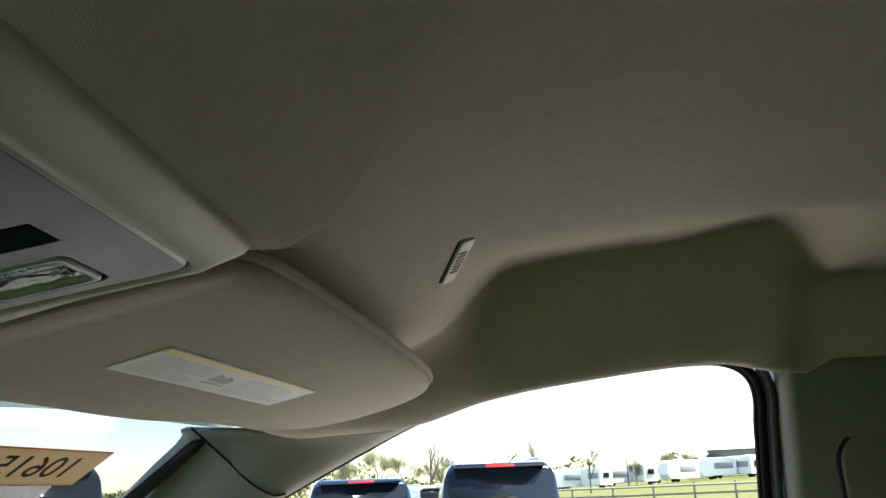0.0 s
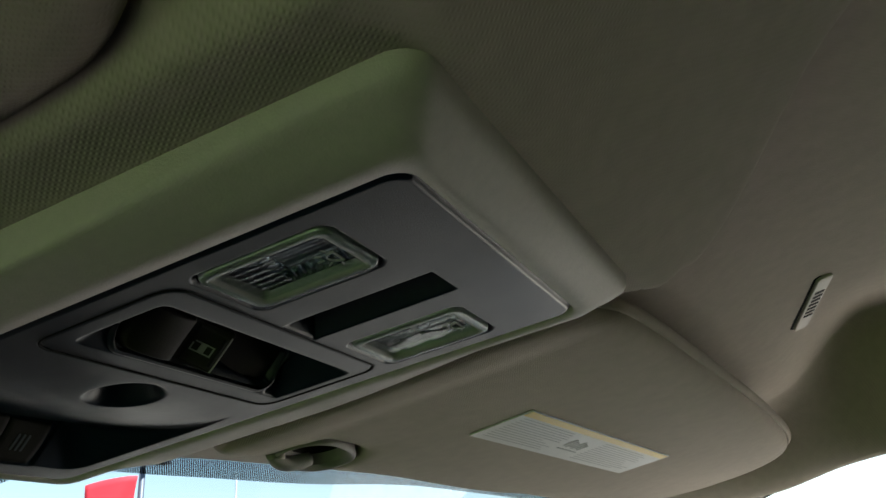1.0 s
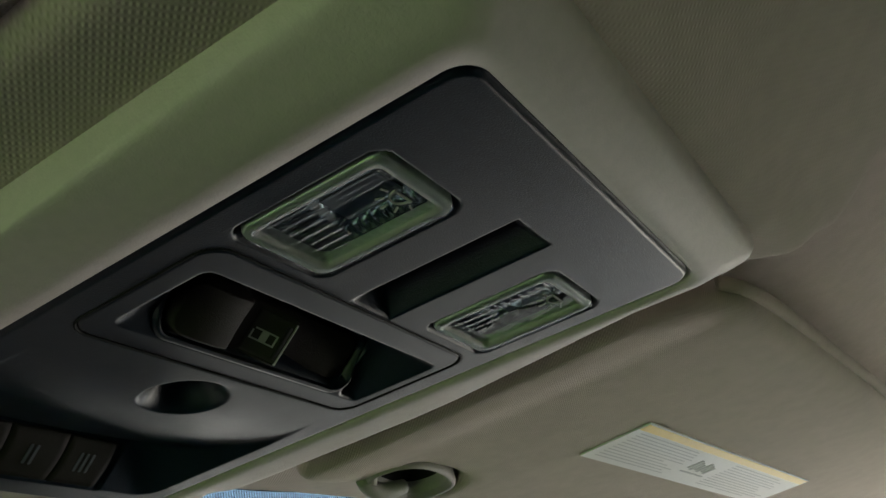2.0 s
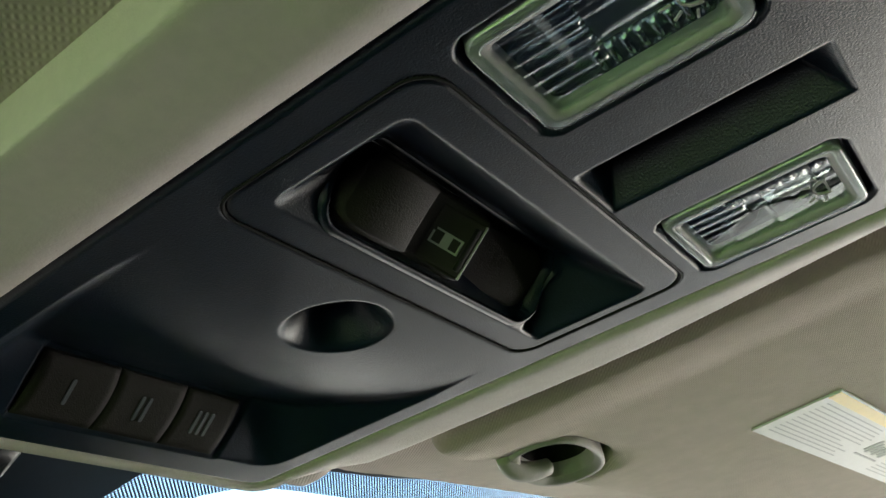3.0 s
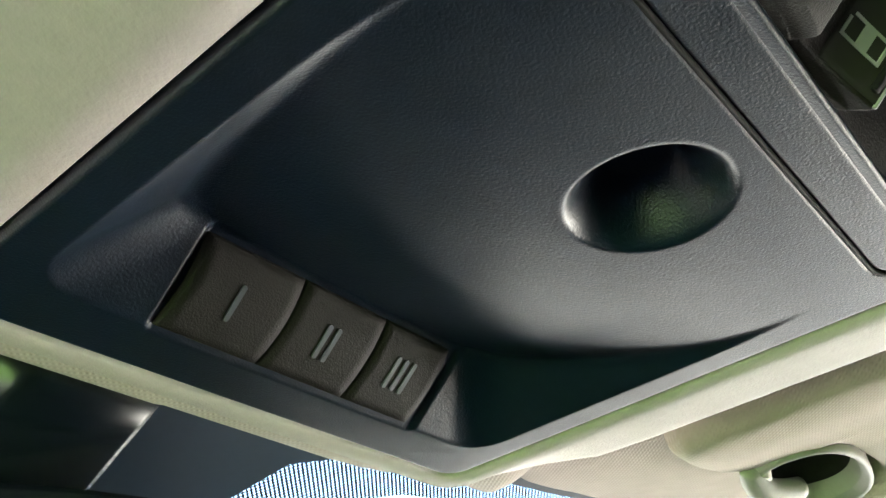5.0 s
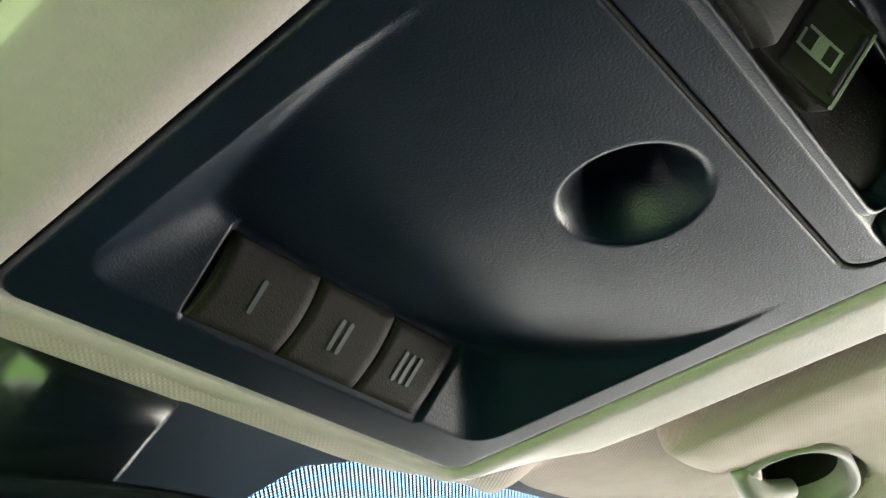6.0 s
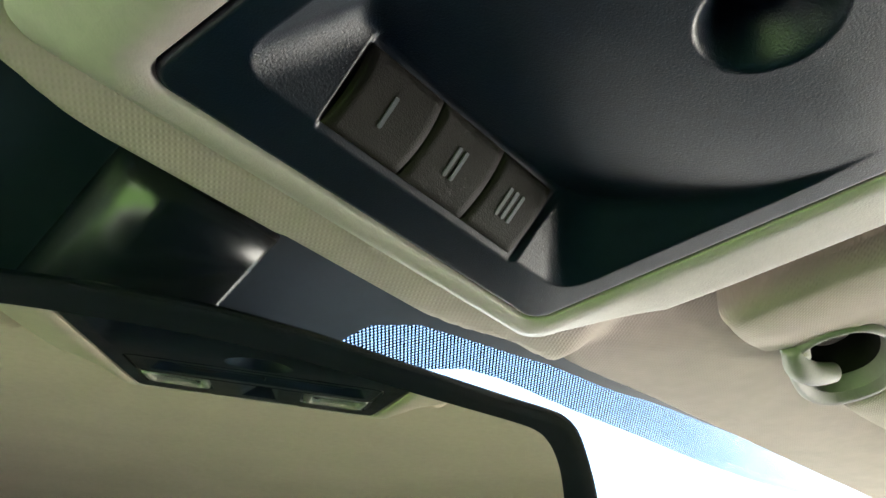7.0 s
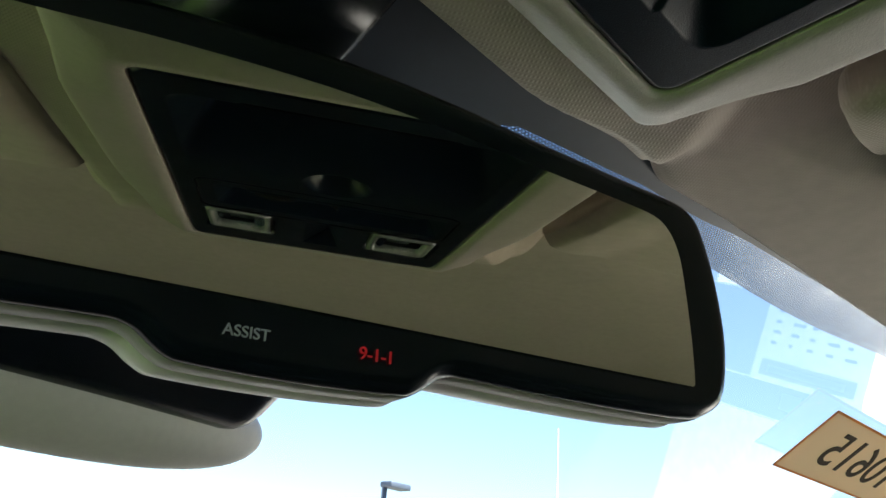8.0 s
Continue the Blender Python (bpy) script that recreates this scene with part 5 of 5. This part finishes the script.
prism(bm, [(-7, 4.3), (9, 4.3), (1, 6.3)], -14.5, 20.5)
bmesh.ops.transform(bm, matrix=Matrix(((1, 0, 0, 0), (0, 0, 1, 0), (0, 1, 0, 0), (0, 0, 0, 1))), verts=bm.verts[:])
part("roof", bm, plain("pale_metal_roof", (0.55, 0.57, 0.60), 0.5), shed, "pale metal roof", smooth=False)

fence = thing("rail_fence", "weathered wooden rail fence along the grass", "fence", Matrix.Identity(4))
for k in range(40):
    y = -60 + k * 2.5
    bm = bmesh.new()
    g = field_z(58, y)
    box(bm, (57.9, y - 0.06, g - 0.1), (58.05, y + 0.06, g + 1.15), 0.01)
    part("post", bm, WOOD, fence)
for z in (0.45, 0.95):
    bm = bmesh.new()
    swept(bm, [(57.87, y, z + field_z(58, y)) for y in np.linspace(-62, 40, 41)], 0.03, 0.06, up=(1, 0, 0), sides=8)
    part("rail", bm, WOOD, fence)


def tree(az, dist, height, leafy, seed, spread_=0.35):
    """A spring tree: forked limbs and, where leafy, a thin crown of small leaves."""
    r = random.Random(seed)
    e = thing("tree", "spring tree with thin young leaves" if leafy else "bare spring tree with thin branches", "tree", pose(*at_bearing(az, dist)), group="trees")
    bm = bmesh.new()
    tips = []

    def grow(p, d, length, rad, depth):
        q = p + d * length
        tube(bm, p, q, rad, rad * 0.65, sides=5, caps=False)
        if depth == 0 or rad < 0.004:
            tips.append(q)
            return
        for _ in range(3 if depth > 1 else 4):
            t = r.uniform(0.55, 1.0)
            nd = (d + Vector((r.uniform(-1, 1), r.uniform(-1, 1), r.uniform(-0.2, 0.7))) * spread_ * 1.6).normalized()
            grow(p + d * length * t, nd, length * r.uniform(0.55, 0.82), rad * 0.60, depth - 1)
            tips.append(q)

    grow(Vector((0, 0, 0)), Vector((0, 0, 1)), height * 0.34, height * 0.016, 5)
    part("trunk", bm, BARK, e, "grey trunk and limbs")
    if leafy:
        verts, faces = [], []
        for q in tips:
            for _ in range(leafy * 3):
                c = q + Vector((r.gauss(0, 1), r.gauss(0, 1), r.gauss(0, 1))) * height * 0.055
                a = Vector((r.uniform(-1, 1), r.uniform(-1, 1), r.uniform(-1, 1))).normalized() * height * 0.0048
                b_ = a.cross(Vector((r.uniform(-1, 1), r.uniform(-1, 1), r.uniform(-1, 1)))).normalized() * height * 0.0036
                k = len(verts)
                verts += [c - a, c + b_, c + a, c - b_]
                faces.append((k, k + 1, k + 2, k + 3))
        me = bpy.data.meshes.new("crown")
        me.from_pydata(verts, [], faces)
        attach("crown", me, LEAF, e, "thin crown of young leaves", smooth=False)


for k, (az, dist, hgt, leafy) in enumerate(((76.6, 75, 5.5, 5), (78.3, 70, 5.0, 4), (80.5, 85, 5.2, 6), (82.2, 80, 4.8, 6), (83.6, 40, 4.0, 0), (84.2, 95, 5.0, 6), (88.4, 130, 9.0, 0), (90.6, 125, 9.2, 0), (93.6, 105, 7.2, 0), (78.7, 62, 4.6, 0), (96.4, 150, 4.6, 7), (94.8, 150, 4.0, 6), (98.2, 175, 6.2, 5), (99.6, 180, 5.8, 6), (101.2, 178, 5.2, 4), (106.4, 190, 11.5, 0), (62.0, 60, 5.0, 0), (57.0, 70, 5.0, 3))):
    tree(az, dist, hgt, leafy, 20 + k, 0.30 if az == 83.6 else 0.42)

# far woods on the horizon
verts, faces, r = [], [], random.Random(9)
for k in range(14000):
    az = r.uniform(20, 125)
    d = r.uniform(200, 240)
    x, y, _ = at_bearing(az, d)
    top = (0.45 if az < 74 else 1.0) * (4.5 + 2.0 * math.sin(az * 0.9) + 1.2 * math.sin(az * 2.3 + 1))
    c = Vector((x, y, max(0.3, top * r.random() ** 0.7)))
    a = Vector((r.uniform(-1, 1), r.uniform(-1, 1), r.uniform(-1, 1))).normalized() * r.uniform(0.22, 0.65)
    b_ = a.cross(Vector((r.uniform(-1, 1), r.uniform(-1, 1), r.uniform(-1, 1)))).normalized() * r.uniform(0.22, 0.6)
    i = len(verts)
    verts += [c - a, c + b_, c + a, c - b_]
    faces.append((i, i + 1, i + 2, i + 3))
me = bpy.data.meshes.new("far_woods")
me.from_pydata(verts, [], faces)
tagged(attach("far_woods", me, LEAF, smooth=False), "line of far spring woods on the horizon", "woods", kind="stuff")

# utility pole among the trailers
pole = thing("utility_pole", "thin grey utility pole among the trailers", "utility pole", pose(*at_bearing(95.9, 148)))
bm = bmesh.new()
tube(bm, (0, 0, -0.2), (0, 0, 6.3), 0.11, 0.08, sides=10)
part("post", bm, POLE_GREY, pole)
bm = bmesh.new()
box(bm, (-0.05, -0.5, 5.75), (0.05, 0.5, 5.87), 0.01)
part("crossarm", bm, POLE_GREY, pole, "short crossarm")

# lamp post with a flag
px, py, _ = at_bearing(46.9, 26)
post = thing("street_lamp", "dark steel lamp post with a red and white flag", "street lamp", pose(px, py, 0))
bm = bmesh.new()
tube(bm, (0, 0, 0), (0, 0, 5.0), 0.10, 0.08, sides=14)
part("pole", bm, POLE_GREY, post)
bm = bmesh.new()
box(bm, (-0.10, -0.35, 4.95), (0.75, 0.1, 5.12), 0.04)
part("lamp_head", bm, POLE_GREY, post, "flat lamp head")
for z0, z1, mat in ((2.9, 4.6, FLAG_RED), (1.6, 2.9, FLAG_WHITE)):
    rows = [[(-0.12 - 1.25 * u * 0.72, 0.12 * math.sin(5 * u + z * 2) + 1.25 * u * 0.69, z - 0.25 * u * u) for u in np.linspace(0, 1, 14)] for z in np.linspace(z0, z1, 12)]
    attach("flag_panel", sheet(rows, 0.01, (0.7, 0.7, 0), doubled=True), mat, post, "red flag cloth" if mat == FLAG_RED else "white flag cloth")

# aerial on the front wing
aerial = thing("aerial", "thin whip aerial on the front wing of the truck", "aerial", pose(0.82, 0.82, 0.95))
bm = bmesh.new()
tube(bm, (0, 0, 0), (0, 0, 0.70), 0.0016, 0.0010, sides=8)
part("mast", bm, ALLOY, aerial, "silver mast")
bm = bmesh.new()
tube(bm, (0, 0, -0.02), (0, 0, 0.03), 0.012, 0.006, sides=14)
part("base", bm, RUBBER, aerial, "black base")
